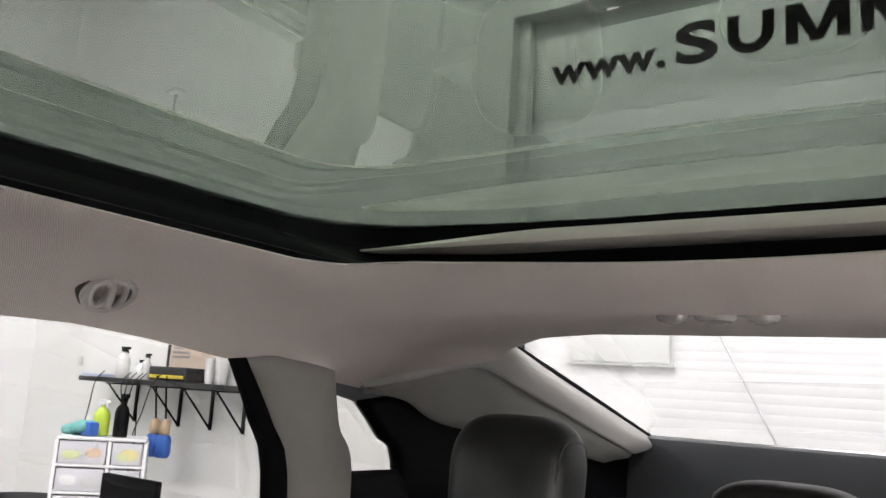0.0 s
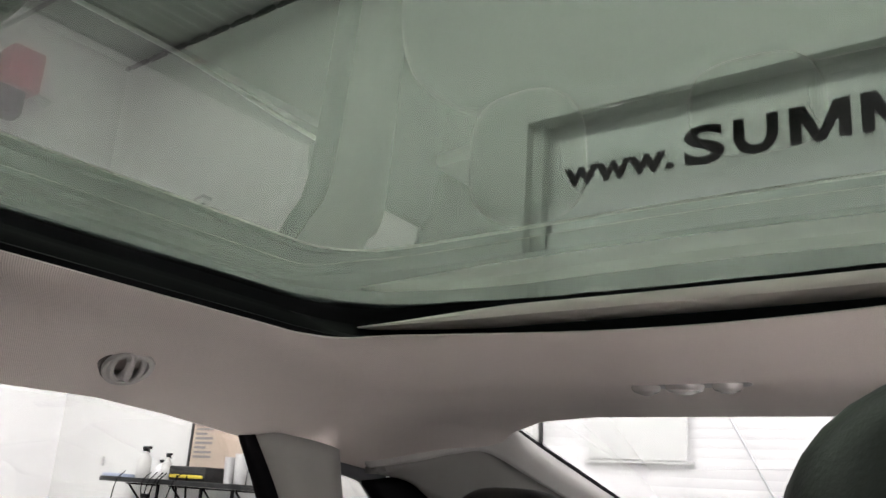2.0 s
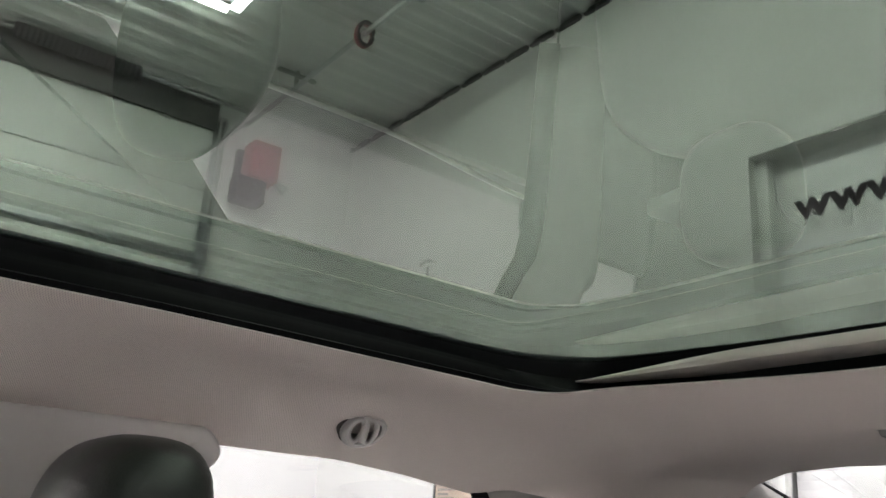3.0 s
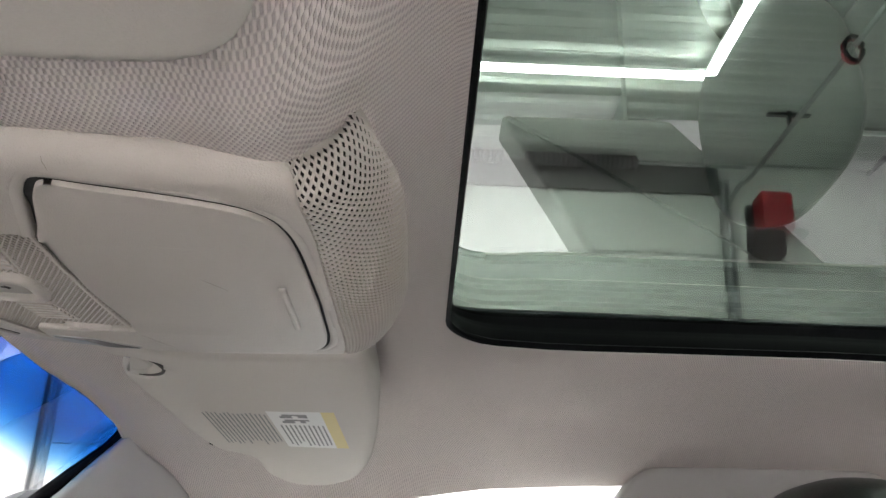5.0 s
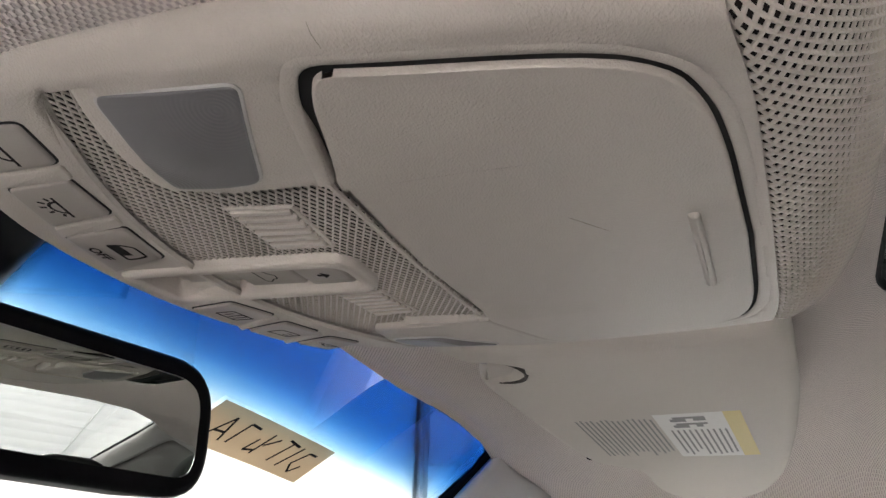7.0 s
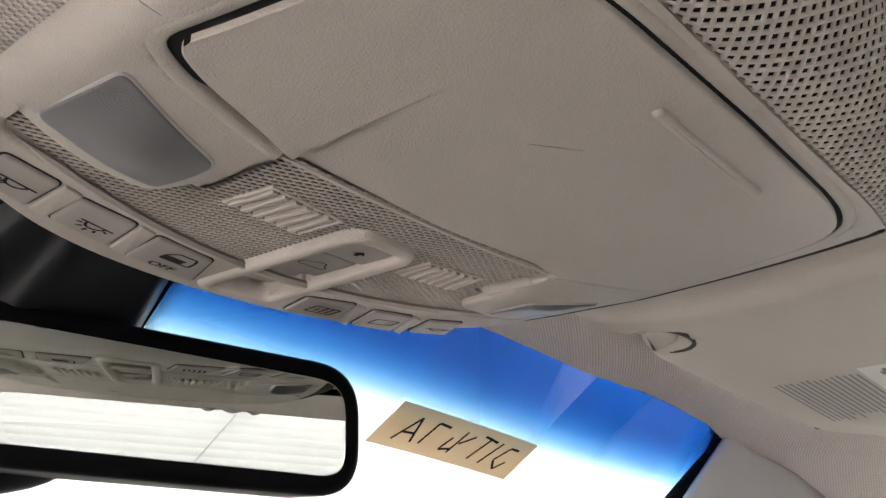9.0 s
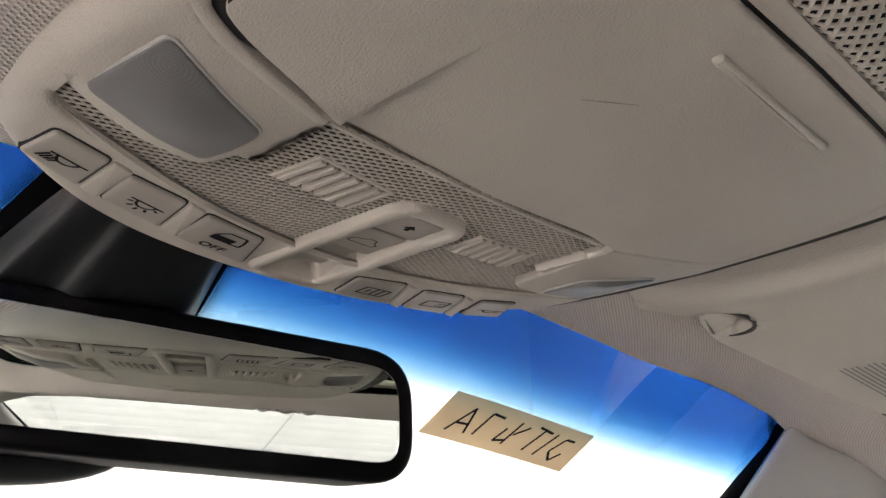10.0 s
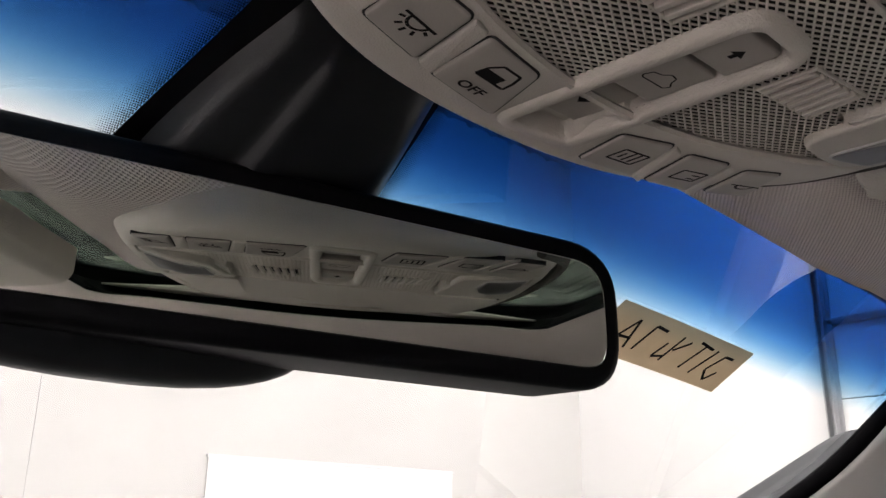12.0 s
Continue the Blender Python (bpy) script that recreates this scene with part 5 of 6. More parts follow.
    dome = [(0.0045 * math.cos(a) + 0.0005, -0.0035 * math.sin(a)) for a in [math.pi * k / 8 for k in range(9)]]
    bar = [(-0.0075, 0.0), (0.0085, 0.0)]
    beams = [[(-0.0065 + 0.0017 * k, -0.001 - 0.0006 * k), (-0.0085 + 0.0017 * k, -0.0055)] for k in range(4)]
    rays = [[(0.0005 + 0.0055 * math.cos(a), -0.0045 * math.sin(a)), (0.0005 + 0.0078 * math.cos(a), -0.0066 * math.sin(a))] for a in [math.pi * (0.12 + 0.19 * k) for k in range(5)]]
    cab = [(-0.008, -0.004), (-0.008, 0.0015), (-0.005, 0.006), (0.005, 0.006), (0.0075, 0.001), (0.0085, -0.004), (-0.008, -0.004)]
    panel = [(-0.006, -0.004), (-0.006, 0.004), (0.006, 0.004), (0.006, -0.004), (-0.006, -0.004)]
    symbols = [([bar, dome] + beams, ()), ([bar, dome] + rays, ()), ([cab], ([(-0.0078, -0.0038), (-0.0078, 0.001), (0.0035, 0.001), (0.0035, -0.0038)],)),
               ([panel, [(-0.003, -0.002), (-0.003, 0.002)], [(0, -0.003), (0, 0.004)], [(0.003, -0.003), (0.003, 0.004)]], ()),
               ([panel, [(0.001, -0.002), (0.005, -0.002)], [(0.001, 0.001), (0.005, 0.001)]], ()), ([bar, dome], ())]
    for k, (q, (lines, fill)) in enumerate(zip(plates, symbols)):
        poly = rounded(q, 0.0025, 4)
        part("button_gap", filled(inset(poly, -0.0005), -0.0003, 0.002, on_console, 0.0003, 3, 2), GAP, t)
        b = part("button", filled(inset(poly, 0.0002), -0.0012, 0.0, on_console, 0.0011, 6, 3), BUTTON, t, "beige push button with a dark symbol", sharp=60)
        c = sum((Vector(p) for p in q), Vector((0, 0))) / 4
        turn = (-0.25, -0.22, -0.12, 0.1, 0.25, 0.3)[k]
        sc = (0.80, 0.80, 0.74, 0.98, 0.92, 0.86)[k]
        lines = [[(u * sc, v * sc * (1.4 if k < 2 else 1.15)) for u, v in ln] for ln in lines]
        fill = [[(u * sc, v * sc * 1.15) for u, v in ln] for ln in fill]
        at = (c.x + 0.001, c.y - (0.003 if k == 2 else 0.0))
        part("symbol", strokes(lines, at, 0.00105, 0.00135, turn, fill), INK, b, "dark printed symbol", recalc=False)
        if k == 2:
            m = Matrix.Rotation(math.pi, 4, "X") @ Matrix.Rotation(turn, 4, "Z")
            bm = text_mesh("OFF", 0.0050, (c.x - 0.0058, c.y + 0.0076, console_z(c.x, c.y) - 0.0014), m, 1.25, 0.00014)
            part("symbol", bm, INK, b, "dark print OFF", recalc=False)
        # rib towards the next button
        if k in (0, 1, 3, 4):
            a0, a1 = Vector(q[2]), Vector(q[3])
            off = Vector((0.0045, 0.0015))
            rib = rounded([a0 + off * 0.25, a1 + off * 0.25, a1 + off * 1.8, a0 + off * 1.8], 0.0015, 3)
            part("rib", slab(rib, -0.0010, 0.0, on_console, 0.0009, 3), CONSOLE, t)

    # sunroof rocker in its raised rim
    inner = rounded([tuple(q) for q in well], [0.003, 0.003, 0.005, 0.005], 5)
    outer = inset(inner, -0.0056)
    part("rocker_rim", ring(outer, inner, -0.0016, 0.0090, on_console, 0.0014), CONSOLE, t, "raised rim round the roof switches", sharp=60)
    part("rocker_floor", filled(inner, 0.0088, 0.0092, on_console, 0.0002, 4, 2), BUTTON, t)
    for k, (y0, y1, h) in enumerate(((0.3275, 0.3450, 0.0006), (0.3475, 0.3710, 0.0018), (0.3735, 0.400, 0.0048))):
        xa, xb = lerp(-0.0048, -0.0056, k / 2), lerp(0.0146, 0.0176, k / 2)
        poly = rounded([(xa, y1), (xb, y1), (xb - 0.0006, y0), (xa + 0.0006, y0)], 0.0018, 3)
        b = part("roof_switch", filled(poly, h, 0.0088, on_console, 0.0010, 4, 3), BUTTON, t, "beige roof switch", sharp=60)
        cx, cy = (xa + xb) / 2, (y0 + y1) / 2
        if k == 1:
            sym = strokes([[(-0.006, -0.002), (-0.005, 0.001), (-0.002, 0.0015), (0.0, 0.0035), (0.003, 0.003), (0.004, 0.0005), (0.006, -0.001), (0.005, -0.003), (-0.005, -0.003), (-0.006, -0.002)]], (cx, cy), 0.0005, -h + 0.0002)
        else:
            sgn = 1 if k == 0 else -1
            sym = strokes([], (cx, cy), 0.0005, -h + 0.0002, 0, [[(-0.001, -0.002 * sgn), (0.001, -0.002 * sgn), (0.001, 0.0), (-0.001, 0.0)], [(-0.0028, 0.0), (0.0028, 0.0), (0.0, 0.003 * sgn)]])
        part("symbol", sym, INK, b, recalc=False)

    # coarse waffle cap over the rear end
    ARC, WIDE = 0.042, 0.1125

    def cap(u, s, h):
        a = max(-0.1, min(1.0, s / ARC)) * math.pi / 2
        h += 0.0022 * smooth(1 - s / 0.0030)
        e = min(1.0, abs(u) / WIDE)
        f = 0.55 + 0.45 * max(0.0, 1 - e ** 3.0) ** 0.6
        x = MID + u
        front = 0.1948 + 0.0050 * e ** 4
        ry, rz = 0.032 * f, 0.030 * (0.35 + 0.65 * f)
        y = front - ry * math.sin(a)
        z = console_z(x, front) + 0.0100 * smooth((e - 0.84) / 0.18) - 0.0002 + rz * (1 - math.cos(a))
        nrm = Vector((0, -math.sin(a) / ry, -math.cos(a) / rz)).normalized()
        return Vector((x, y, z)) - nrm * h
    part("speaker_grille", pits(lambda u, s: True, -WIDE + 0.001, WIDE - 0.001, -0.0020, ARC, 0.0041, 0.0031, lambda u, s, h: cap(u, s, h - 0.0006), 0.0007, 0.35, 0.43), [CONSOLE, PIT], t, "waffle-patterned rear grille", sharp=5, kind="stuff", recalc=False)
    bm = bmesh.new()
    grid_faces(bm, [[cap(WIDE * (-1 + i / 20), ARC * j / 12, 0.0042) for i in range(41)] for j in range(13)])
    part("grille_backing", bm, CONSOLE, t)
    bm = bmesh.new()
    tube(bm, [cap(WIDE * (-1 + i / 20), ARC * 0.99, 0.0012) for i in range(41)], 0.0016, 8)
    part("grille_edge", bm, CONSOLE, t)
    return t


overhead_console()


# ---- sun visors ----
def sun_visor(s):
    t = thing("sun_visor", (s * 0.4, 0.27, 1.45), "beige vinyl sun visor folded against the headliner" + (", printed warning label" if s > 0 else ""), "sun visor", "sun visors")

    def at(x, y, h):
        if s > 0:
            z = 1.466 - 0.12 * (x - 0.276) + 0.04 * (y - 0.342)
        else:
            z = 1.437 - 0.12 * (x - 0.178)
        return Vector((s * x, y, z + h))
    inner = 0.210 if s > 0 else 0.175
    bow = [(0.231, 0.300), (0.2325, 0.345)] if s > 0 else [(inner + 0.001, 0.300), (inner + 0.0015, 0.345)]
    outline = rounded([(inner, 0.195), *bow, (inner + 0.006, 0.388), (inner + 0.014, 0.390), (0.240, 0.384), (0.254, 0.367), (0.268, 0.371), (0.289, 0.382), (0.37, 0.372), (0.44, 0.362), (0.482, 0.350), (0.499, 0.3145),
                       (0.565, 0.313), (0.602, 0.288), (0.597, 0.25), (0.56, 0.218), (0.50, 0.2015), (0.41, 0.192), (0.316, 0.187), (0.242, 0.189)],
                      [0.015 if s > 0 else 0.045, 0.03, 0.03, 0.008, 0.008, 0.008, 0.006, 0.006, 0.012, 0.05, 0.03, 0.014, 0.012, 0.025, 0.02, 0.02, 0.03, 0.04, 0.04, 0.04, 0.03], 5)
    fine = refine(outline, 0.006)

    def soft(x, y, h):
        # finger hollow at the clip, and a faint quilted swell
        q = math.hypot((x - 0.2685) / 0.0200, (y - 0.3630) / 0.0200)
        return at(x, y, h + 0.0105 * smooth((1 - q) / 0.22) - 0.0016 * smooth((y - 0.165) / 0.07) * smooth((0.37 - y) / 0.07))
    part("visor_body", filled(fine, 0.0, 0.024, soft, 0.0095, 70, 6), VISOR, t, "soft beige vinyl", sharp=70)
    # pivot clip in its hollow
    bm = slab(rounded([(0.2545, 0.3675), (0.2570, 0.3545), (0.2650, 0.3500), (0.2735, 0.3525), (0.2850, 0.3755), (0.2700, 0.3740)], [0.003, 0.004, 0.005, 0.005, 0.004, 0.004], 5), 0.0008, 0.012, at, 0.0035, 5)
    part("clip", bm, VISOR, t, "beige moulded clip", sharp=60)
    bm = bmesh.new()
    tube(bm, [at(0.238, 0.3815, 0.007), at(0.248, 0.372, 0.006), at(0.259, 0.364, 0.005)], 0.0035, 10)
    part("pivot", bm, TRIM, t)
    # dark line drawn where the pocket's rim lies in shade
    bm = bmesh.new()
    arc = [math.radians(175 + 195 * i / 24) for i in range(25)]
    tube(bm, [soft(0.2685 + 0.0196 * math.cos(a), 0.3630 + 0.0196 * math.sin(a), 0.0009) for a in arc], [0.0004 + 0.0011 * math.sin(math.pi * i / 24) for i in range(25)], 6)
    part("pocket_shade", bm, HOLLOW, t, "dark line standing in for the shade round the clip pocket")
    bm = bmesh.new()
    lathe(bm, [(0.0045, 0.0), (0.0050, -0.003), (0.0038, -0.0065), (0.0012, -0.0075)], at(0.486, 0.3515, 0.012), 12)
    part("bumper", bm, RUBBER, t, "small dark rubber bumper")
    if s > 0:
        q = [Vector(v) for v in ((0.334, 0.224), (0.436, 0.218), (0.4525, 0.333), (0.356, 0.341))]

        def spot(u, v, h):
            a, b = q[0].lerp(q[1], u), q[3].lerp(q[2], u)
            p = a.lerp(b, v)
            return soft(p.x, p.y, -h - 0.0002)

        def quad(bm, u0, u1, v0, v1, h):
            bm.faces.new([bm.verts.new(spot(*p, h)) for p in ((u0, v0), (u1, v0), (u1, v1), (u0, v1))])
        bm = bmesh.new()
        for k in range(6):
            quad(bm, 0, 1, lerp(0.095, 0.48, k / 6), lerp(0.095, 0.48, (k + 1) / 6), 0.0003)
        lab = part("warning_label", bm, PAPER, t, "white paper warning label", recalc=False)
        bm = bmesh.new()
        quad(bm, 0, 1, 0.0, 0.095, 0.0003)
        part("yellow_strip", bm, YELLOW, lab, "pale yellow strip", recalc=False)
        rng = random.Random(5)
        bm = bmesh.new()
        for k in range(10):
            v = 0.115 + 0.034 * k
            quad(bm, 0.34, rng.uniform(0.80, 0.95), v, v + 0.013, 0.0006)
        for k in range(15):
            v = 0.50 + 0.032 * k
            quad(bm, rng.uniform(0.05, 0.09), rng.uniform(0.82, 0.97), v, v + 0.013, 0.0004)
        part("print", bm, GREYINK, lab, "grey lines of unreadable print", recalc=False)
        for k in range(2):
            for u0, u1, v0, v1 in ((0.06 + 0.13 * k, 0.10 + 0.13 * k, 0.20, 0.38), (0.10 + 0.13 * k, 0.15 + 0.13 * k, 0.20 + 0.03 * k, 0.27), (0.10 + 0.13 * k, 0.16 + 0.13 * k, 0.31, 0.40)):
                bm = bmesh.new()
                quad(bm, u0, u1, v0, v1, 0.0006)
                part("pictogram_bar", bm, GREYINK, lab, recalc=False)
    return t


sun_visor(1)
sun_visor(-1)


# ---- sides ----
def coat_hook(s):
    t = thing("coat_hook", (s * 0.585, -0.528, liner_z(0.585, -0.528)), "small beige oval coat hook in the headliner", "coat hook", "coat hooks")
    c = Vector((0.583, -0.528))
    e = 0.01
    sl = (liner_z(c.x + e, c.y) - liner_z(c.x - e, c.y)) / (2 * e)
    nrm = Vector((sl - 0.45, 0, -1)).normalized()
    tan = Vector((1, 0, sl - 0.45)).normalized()
    o = Vector((c.x, c.y, liner_z(c.x, c.y)))

    def at(u, v, h):
        p = o + Vector((0, 1, 0)) * u + tan * v + nrm * h
        return Vector((s * p.x, p.y, p.z))
    oval = [Vector((0.029 * math.cos(a), 0.027 * math.sin(a))) for a in [2 * math.pi * k / 28 for k in range(28)]]
    inner = [q * 0.78 for q in oval]
    part("bezel", ring(oval, inner, 0.008, -0.008, at, 0.002), TRIM, t, "beige oval bezel")
    part("joint", ring([q * 1.07 for q in oval], [q * 0.97 for q in oval], 0.0042, -0.004, at, 0.0003), HOLLOW, t, "dark joint round the bezel")
    bm = bmesh.new()
    bm.faces.new([bm.verts.new(at(q.x, q.y, -0.0075)) for q in inner])
    part("bowl", bm, TRIM, t)
    for cu, ru, rv in ((0.0105, 0.0100, 0.0185), (-0.0085, 0.0085, 0.0195)):
        bm = bmesh.new()
        ring_path = [2 * math.pi * k / 20 for k in range(21)]
        tube(bm, [at(cu + ru * math.cos(a) - 0.25 * rv * math.sin(a), rv * math.sin(a), 0.0075) for a in ring_path], 0.0036, 8, False)
        part("loop", bm, TRIM, t, "moulded loop")
    bm = bmesh.new()
    tube(bm, [at(0.006, -0.021, 0.004), at(0.003, -0.008, 0.011), at(-0.003, 0.008, 0.011), at(-0.006, 0.021, 0.004)], [0.0035, 0.0045, 0.0045, 0.0035], 10)
    part("hook", bm, TRIM, t, "folded hook")
    return t


for s in (1, -1):
    coat_hook(s)


def side_panes(s):
    for name, poly in (("window_front", [(0.30, 1.392), (0.21, 1.425), (0.05, 1.455), (-0.14, 1.462), (-0.14, 1.10), (0.64, 1.10), (0.63, 1.13), (0.46, 1.22)]),
                       ("window_rear", [(-0.30, 1.472), (-0.56, 1.475), (-0.82, 1.46), (-0.90, 1.28), (-0.92, 0.95), (-0.30, 0.95)]),
                       ("window_quarter", [(-0.94, 1.45), (-1.10, 1.43), (-1.24, 1.30), (-1.22, 1.24), (-1.00, 1.24)])):
        # unseen driver's side panes are left out to admit light
        if s < 0 and name != "window_quarter":
            continue
        bm = bmesh.new()
        vs = [bm.verts.new((s * (0.712 if "quarter" not in name else 0.702), y, z)) for y, z in poly]
        bm.faces.new(vs)
        ob = part(name, face_cabin(bm), SIDEGLASS if "front" in name else (DARKGLASS if "quarter" in name else REARGLASS), recalc=False)
        tagged(ob, "clear side window glass of the car", "car window", kind="structure")


def pillars(s):
    def sheet(name, rows, m, label, nu=14, nv=14, t=0.012):
        ob = part(name, loft([[(s * x, y, z) for x, y, z in r] for r in rows], nu, nv), m)
        tagged(thick(ob, t, 0.0), label, "pillar trim", kind="structure")
        return ob
    # middle pillar
    poly = rounded([(-0.066, 1.425), (-0.10, 1.466), (-0.365, 1.469), (-0.388, 1.44), (-0.285, 1.33), (-0.17, 1.21), (0.06, 1.21)], [0.02, 0.03, 0.03, 0.02, 0.03, 0.01, 0.01], 5)
    bm = slab(poly, 0.635, 0.690, lambda y, z, x: Vector((s * (x + 0.10 * (1.469 - z)), y, z)), 0.010, 4)
    tagged(part("pillar_trim_b", bm, TRIM, sharp=60), "light grey moulded middle pillar trim", "pillar trim", kind="structure")
    # rubber along the rear door window, then the light pillar behind it
    sheet("window_seal", [[(0.690, -0.775, 1.447), (0.690, -0.825, 1.36), (0.690, -0.862, 1.27), (0.690, -0.88, 0.95)],
                          [(0.676, -0.795, 1.447), (0.672, -0.855, 1.355), (0.670, -0.893, 1.27), (0.670, -0.91, 0.95)]], RUBBER, "black window seal", 12, 3, 0.006)
    sheet("pillar_trim_c", [[(0.683, -0.80, 1.44), (0.683, -0.862, 1.345), (0.683, -0.90, 1.26), (0.683, -0.92, 0.95)],
                            [(0.650, -0.84, 1.44), (0.650, -0.895, 1.35), (0.650, -0.935, 1.26), (0.650, -0.95, 0.95)],
                            [(0.650, -0.93, 1.43), (0.652, -0.955, 1.35), (0.655, -0.99, 1.27), (0.655, -1.0, 0.95)],
                            [(0.688, -0.975, 1.42), (0.688, -0.995, 1.345), (0.690, -1.038, 1.272), (0.690, -1.04, 0.95)]], PILLARGREY, "light grey moulded rear pillar trim", 16, 18)
    # dark lining round and below the quarter window
    sheet("quarter_lining", [[(0.694, -0.955, 1.455), (0.694, -1.02, 1.445), (0.694, -1.12, 1.43)], [(0.690, -0.97, 1.425), (0.690, -1.02, 1.41), (0.690, -1.10, 1.395)],
                             [(0.692, -0.975, 1.398), (0.692, -1.04, 1.386), (0.692, -1.062, 1.375)]], GREYTRIM, "dark lining over the small rear window", 10, 4, 0.006)
    sheet("quarter_lining", [[(0.690, -1.04, 1.388), (0.692, -1.10, 1.335), (0.692, -1.148, 1.275), (0.692, -1.15, 0.95)],
                             [(0.680, -1.20, 1.41), (0.675, -1.25, 1.37), (0.670, -1.30, 1.29), (0.670, -1.32, 0.95)],
                             [(0.62, -1.42, 1.43), (0.60, -1.50, 1.38), (0.59, -1.60, 1.30), (0.59, -1.62, 0.95)],
                             [(0.55, -1.62, 1.40), (0.54, -1.72, 1.35), (0.53, -1.80, 1.28), (0.53, -1.82, 0.95)]], BLACK, "black lining beside the luggage space", 14, 18)
    sheet("quarter_lining", [[(0.688, -1.0, 1.282), (0.69, -1.05, 1.280), (0.69, -1.10, 1.280), (0.69, -1.15, 1.280)],
                             [(0.675, -0.99, 1.23), (0.67, -1.05, 1.22), (0.67, -1.10, 1.22), (0.67, -1.16, 1.22)],
                             [(0.66, -0.99, 0.95), (0.66, -1.05, 0.95), (0.66, -1.10, 0.95), (0.66, -1.16, 0.95)]], BLACK, "black lining below the small rear window", 10, 8)
    # last pillar: a broad light moulding up to the rear window
    upper = [(0.684, -1.025, 1.425), (0.665, -1.12, 1.475), (0.64, -1.22, 1.512), (0.622, -1.315, 1.514), (0.585, -1.48, 1.452), (0.515, -1.76, 1.345)]
    second = [(0.680, -1.035, 1.415), (0.655, -1.12, 1.455), (0.625, -1.22, 1.488), (0.607, -1.305, 1.492), (0.570, -1.46, 1.432), (0.500, -1.73, 1.330)]
    fold = [(0.677, -1.045, 1.409), (0.652, -1.125, 1.425), (0.634, -1.21, 1.447), (0.622, -1.29, 1.455), (0.590, -1.43, 1.409), (0.515, -1.68, 1.317)]
    foot = [(0.678, -1.06, 1.404), (0.668, -1.13, 1.395), (0.664, -1.20, 1.365), (0.660, -1.28, 1.352), (0.640, -1.38, 1.345), (0.56, -1.64, 1.300)]
    sheet("pillar_trim_d", [upper, second, fold], TRIM, "light grey moulded tailgate pillar trim", 30, 12)
    # the fold's shade is put into a darker copy of the pillar grey
    sheet("quarter_lining", [[(x + 0.022, y, z + 0.016) for x, y, z in fold], [(x + 0.006, y, z - 0.004) for x, y, z in fold], [tuple(lerp(p, q, 0.5) for p, q in zip(u, v)) for u, v in zip(fold, foot)], foot], surface("shaded_pillar_grey", (0.21, 0.205, 0.19), 0.7, grain=0.3), "lower tailgate pillar trim, darkened in colour as if in shade", 30, 10)
    bm = bmesh.new()
    tube(bm, spline([(s * 0.625, -1.318, 1.516), (s * 0.588, -1.482, 1.456), (s * 0.518, -1.762, 1.348)], 14), 0.010, 8)
    tagged(part("rear_window_seal", bm, RUBBER), "black rubber seal beside the rear window", "seal", kind="structure")


for s in (1, -1):
    side_panes(s)
    pillars(s)


def belt_strip():
    """The pale strip along the foot of the passenger's rear window."""
    bm = bmesh.new()
    tube(bm, [(0.702, lerp(-0.32, -0.885, i / 12), 1.196 + 0.020 * smooth((i / 12 - 0.45) / 0.55)) for i in range(13)], 0.0035, 8)
    tagged(part("trim", bm, surface("pale_belt_strip", (0.62, 0.62, 0.60), 0.35)), "thin pale strip along the foot of the side window", "trim", kind="structure")


belt_strip()


def tailgate():
    bm = bmesh.new()
    grid_faces(bm, [[(x * w, y, z + 0.01 * (1 - x * x)) for x in [-1 + i / 6 for i in range(13)]] for y, z, w in ((-1.30, 1.530, 0.63), (-1.50, 1.452, 0.59), (-1.77, 1.345, 0.525))])
    tagged(part("rear_window", face_cabin(bm), REARGLASS, recalc=False), "clear sloping rear window of the car", "car window", kind="structure")
    bm = bmesh.new()
    box(bm, (-0.60, -1.85, 1.20), (0.60, -1.73, 1.352), 0.02)
    tagged(part("tailgate_trim", bm, surface("dark_tailgate_plastic", (0.035, 0.037, 0.04), 0.6, grain=0.3)), "dark tailgate trim below the rear window", "trim", kind="structure")
    bm = bmesh.new()
    box(bm, (-0.60, -1.73, 1.20), (0.60, -1.06, 1.225), 0.006)
    tagged(part("luggage_cover", bm, surface("mid_grey_cover", (0.19, 0.195, 0.2), 0.8, grain=0.4)), "dark grey luggage cover behind the rear seat", "trim", kind="structure")


tailgate()


def dome_lamp():
    x0, y0 = 0.071, -0.865
    t = thing("dome_lamp", (x0, y0, liner_z(x0, y0)), "small rear dome lamp with round clear lenses", "dome lamp")
    z = liner_z(x0, y0)
    base = rounded([(x0 - 0.066, y0 - 0.024), (x0 + 0.066, y0 - 0.024), (x0 + 0.066, y0 + 0.024), (x0 - 0.066, y0 + 0.024)], 0.018, 5)
    part("base", slab(base, z - 0.001, z + 0.01, lambda x, y, h: Vector((x, y, h)), 0.003, 3), surface("dark_lamp_bezel", (0.10, 0.092, 0.086), 0.35), t, "dark glossy lamp bezel")
    for dx, r in ((-0.043, 0.016), (0.003, 0.021), (0.047, 0.016)):
        bm = bmesh.new()
        lathe(bm, [(r, 0.0), (r * 0.96, -0.006), (r * 0.8, -0.009), (r * 0.7, -0.008), (r * 0.4, -0.0115), (r * 0.1, -0.0125)], (x0 + dx, y0, z + 0.0012), 20)
        part("lens", bm, surface("clear_dome_lens", (0.30, 0.285, 0.27), 0.12), t, "round clear lens", sharp=60)
    return t


dome_lamp()


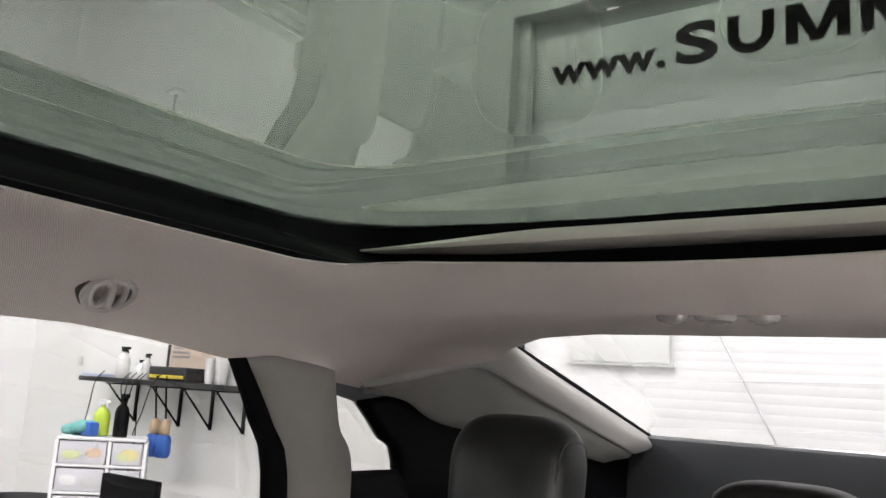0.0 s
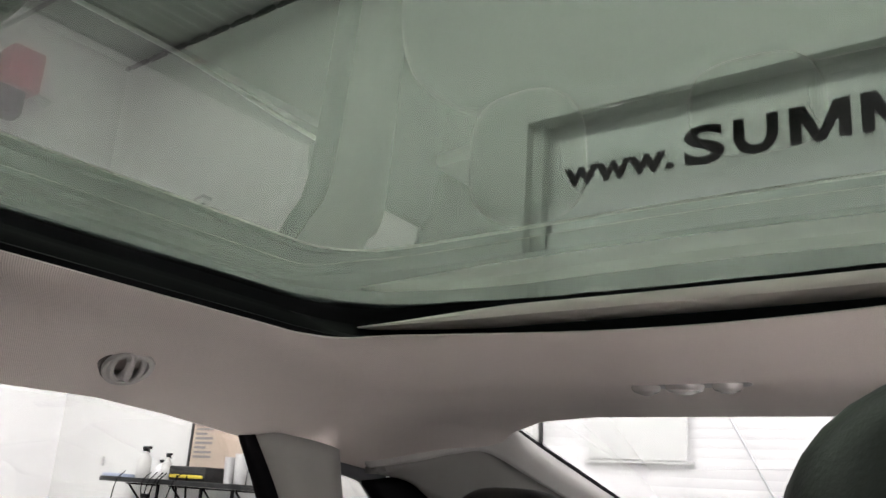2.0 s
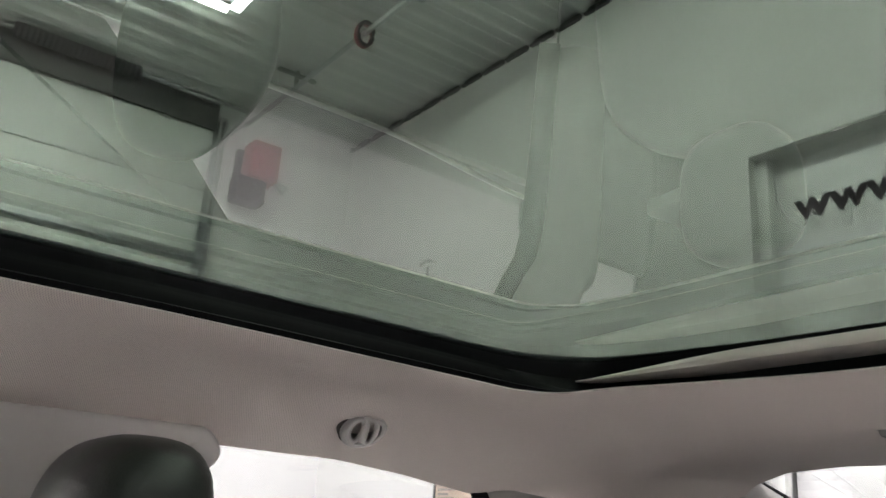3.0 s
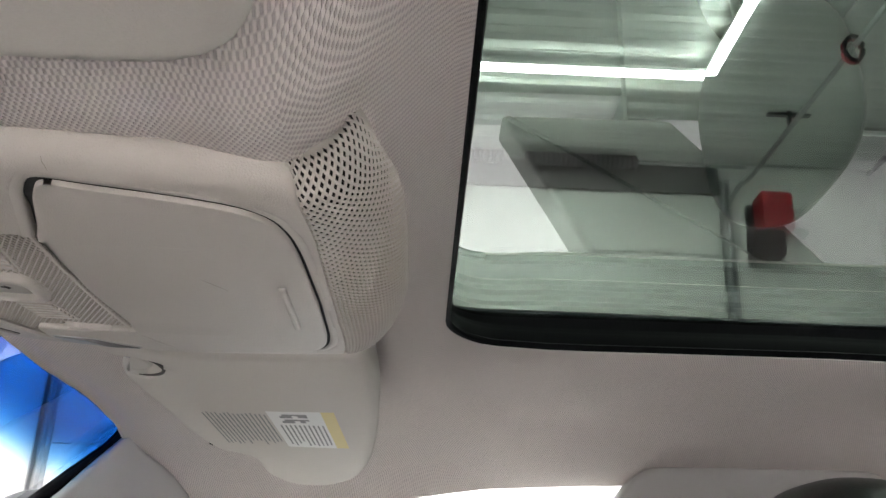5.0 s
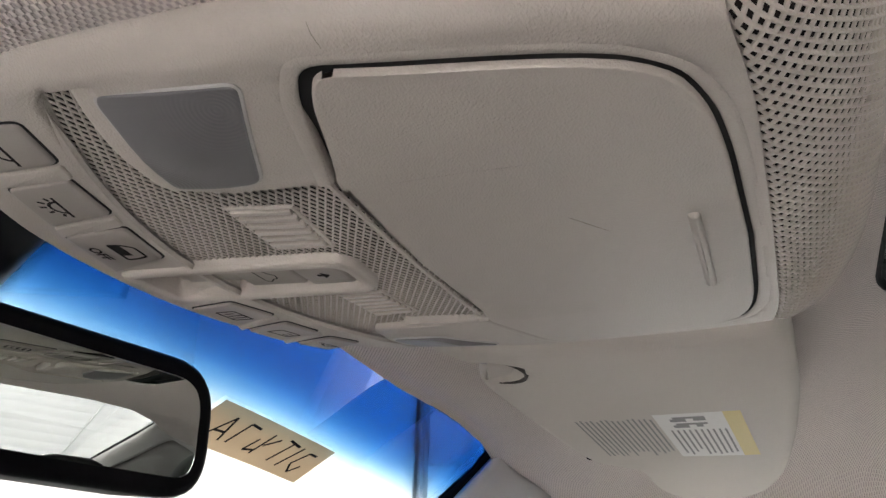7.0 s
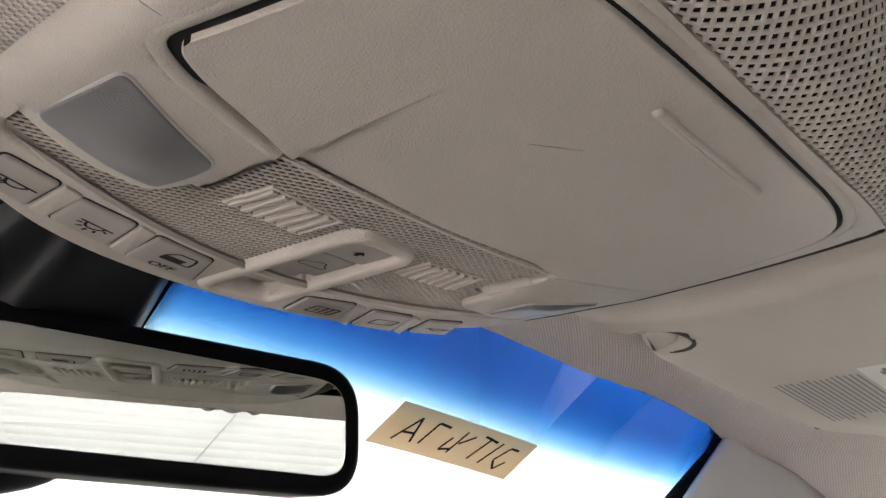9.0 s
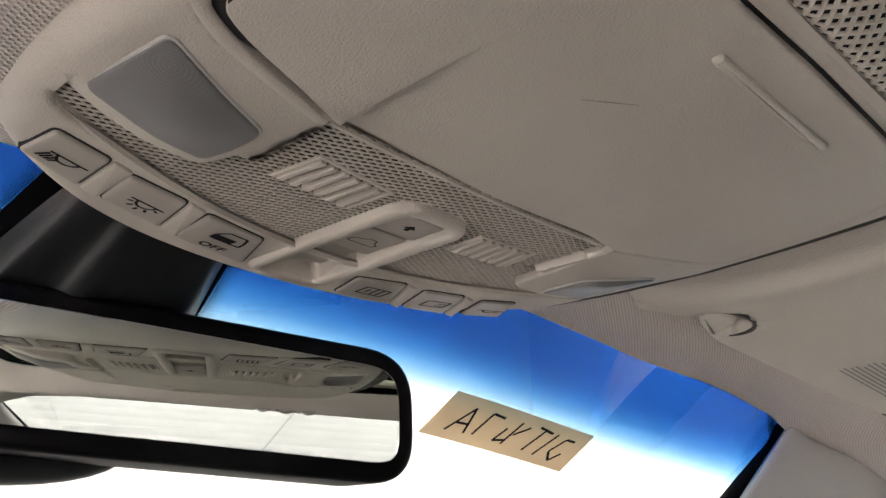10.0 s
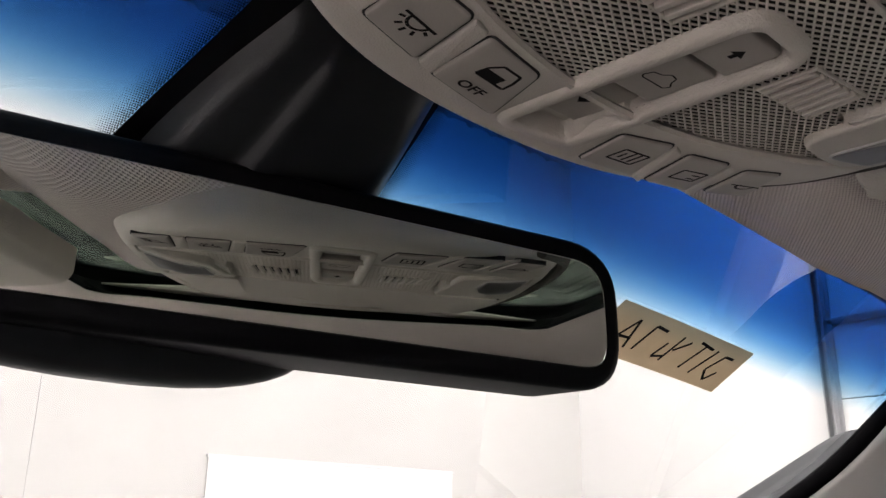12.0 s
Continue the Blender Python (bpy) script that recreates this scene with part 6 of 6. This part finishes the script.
# ---- seats ----
def front_seat(s):
    x, y0, dz = (0.44, -0.21, 0.0) if s > 0 else (-0.3235, -0.275, -0.012)
    t = thing("front_seat", (x, -0.15, 0.34), "dark leather front seat with a padded headrest", "car seat", "front seats")
    bm = bmesh.new()
    cushion(bm, (x, y0, 1.335 + dz), (0.25, 0.115, 0.185), 3.0, 44, 24, 0.10, 0.10)
    h = part("headrest", bm, LEATHER, t, "padded dark leather headrest", sharp=80)
    for k in (-1, 1):
        bm = bmesh.new()
        tube(bm, [(x + k * 0.07, y0 - 0.015, 1.29 + dz), (x + k * 0.07, y0, 1.14)], 0.006, 10)
        part("post", bm, STEEL, t)
    bm = bmesh.new()
    cushion(bm, (x, y0 - 0.04, 0.88), (0.50, 0.17, 0.60), 3.4, 36, 22, 0.16, 0.05)
    part("backrest", bm, LEATHER, t)
    bm = bmesh.new()
    cushion(bm, (x, 0.12, 0.52), (0.50, 0.54, 0.20), 3.4, 36, 16)
    part("cushion", bm, LEATHER, t)
    return t


front_seat(1)
front_seat(-1)


def rear_seat():
    t = thing("rear_bench", (0, -0.95, 0.34), "dark leather rear bench with three headrests", "car seat")
    for x, w, h, z, y in ((0.345, 0.168, 0.17, 1.302, -0.955), (0.035, 0.16, 0.10, 1.288, -0.98), (-0.345, 0.168, 0.17, 1.302, -0.955)):
        bm = bmesh.new()
        cushion(bm, (x, y, z), (w, 0.11, h), 3.2, 40, 22, 0.08, 0.06)
        o = part("headrest", bm, LEATHER, t, "padded dark leather headrest", sharp=80)
        for k in (-1, 1):
            bm = bmesh.new()
            pts = []
            for i in range(31):
                a = math.pi * (0.02 + 0.96 * i / 30)
                rad = (1 - 0.90 ** 3.2) ** (1 / 3.2)
                py, pz = rad * math.copysign(abs(math.cos(a)) ** (2 / 3.2), math.cos(a)), rad * math.sin(a) ** (2 / 3.2)
                pts.append((x + k * 0.90 * w / 2 * (1 - 0.06 * (0.5 - 0.5 * pz)), y + 0.055 * py - 0.08 * pz * h / 2, z + pz * h / 2))
            tube(bm, pts, 0.0009, 5)
            part("seam", bm, STITCH, o, "stitched seam")
    bm = bmesh.new()
    cushion(bm, (0, -0.98, 0.90), (1.26, 0.16, 0.62), 4.0, 44, 22, 0.12)
    part("backrest", bm, LEATHER, t)
    bm = bmesh.new()
    cushion(bm, (0, -0.68, 0.56), (1.26, 0.50, 0.18), 4.0, 44, 14)
    part("cushion", bm, LEATHER, t)
    return t


rear_seat()
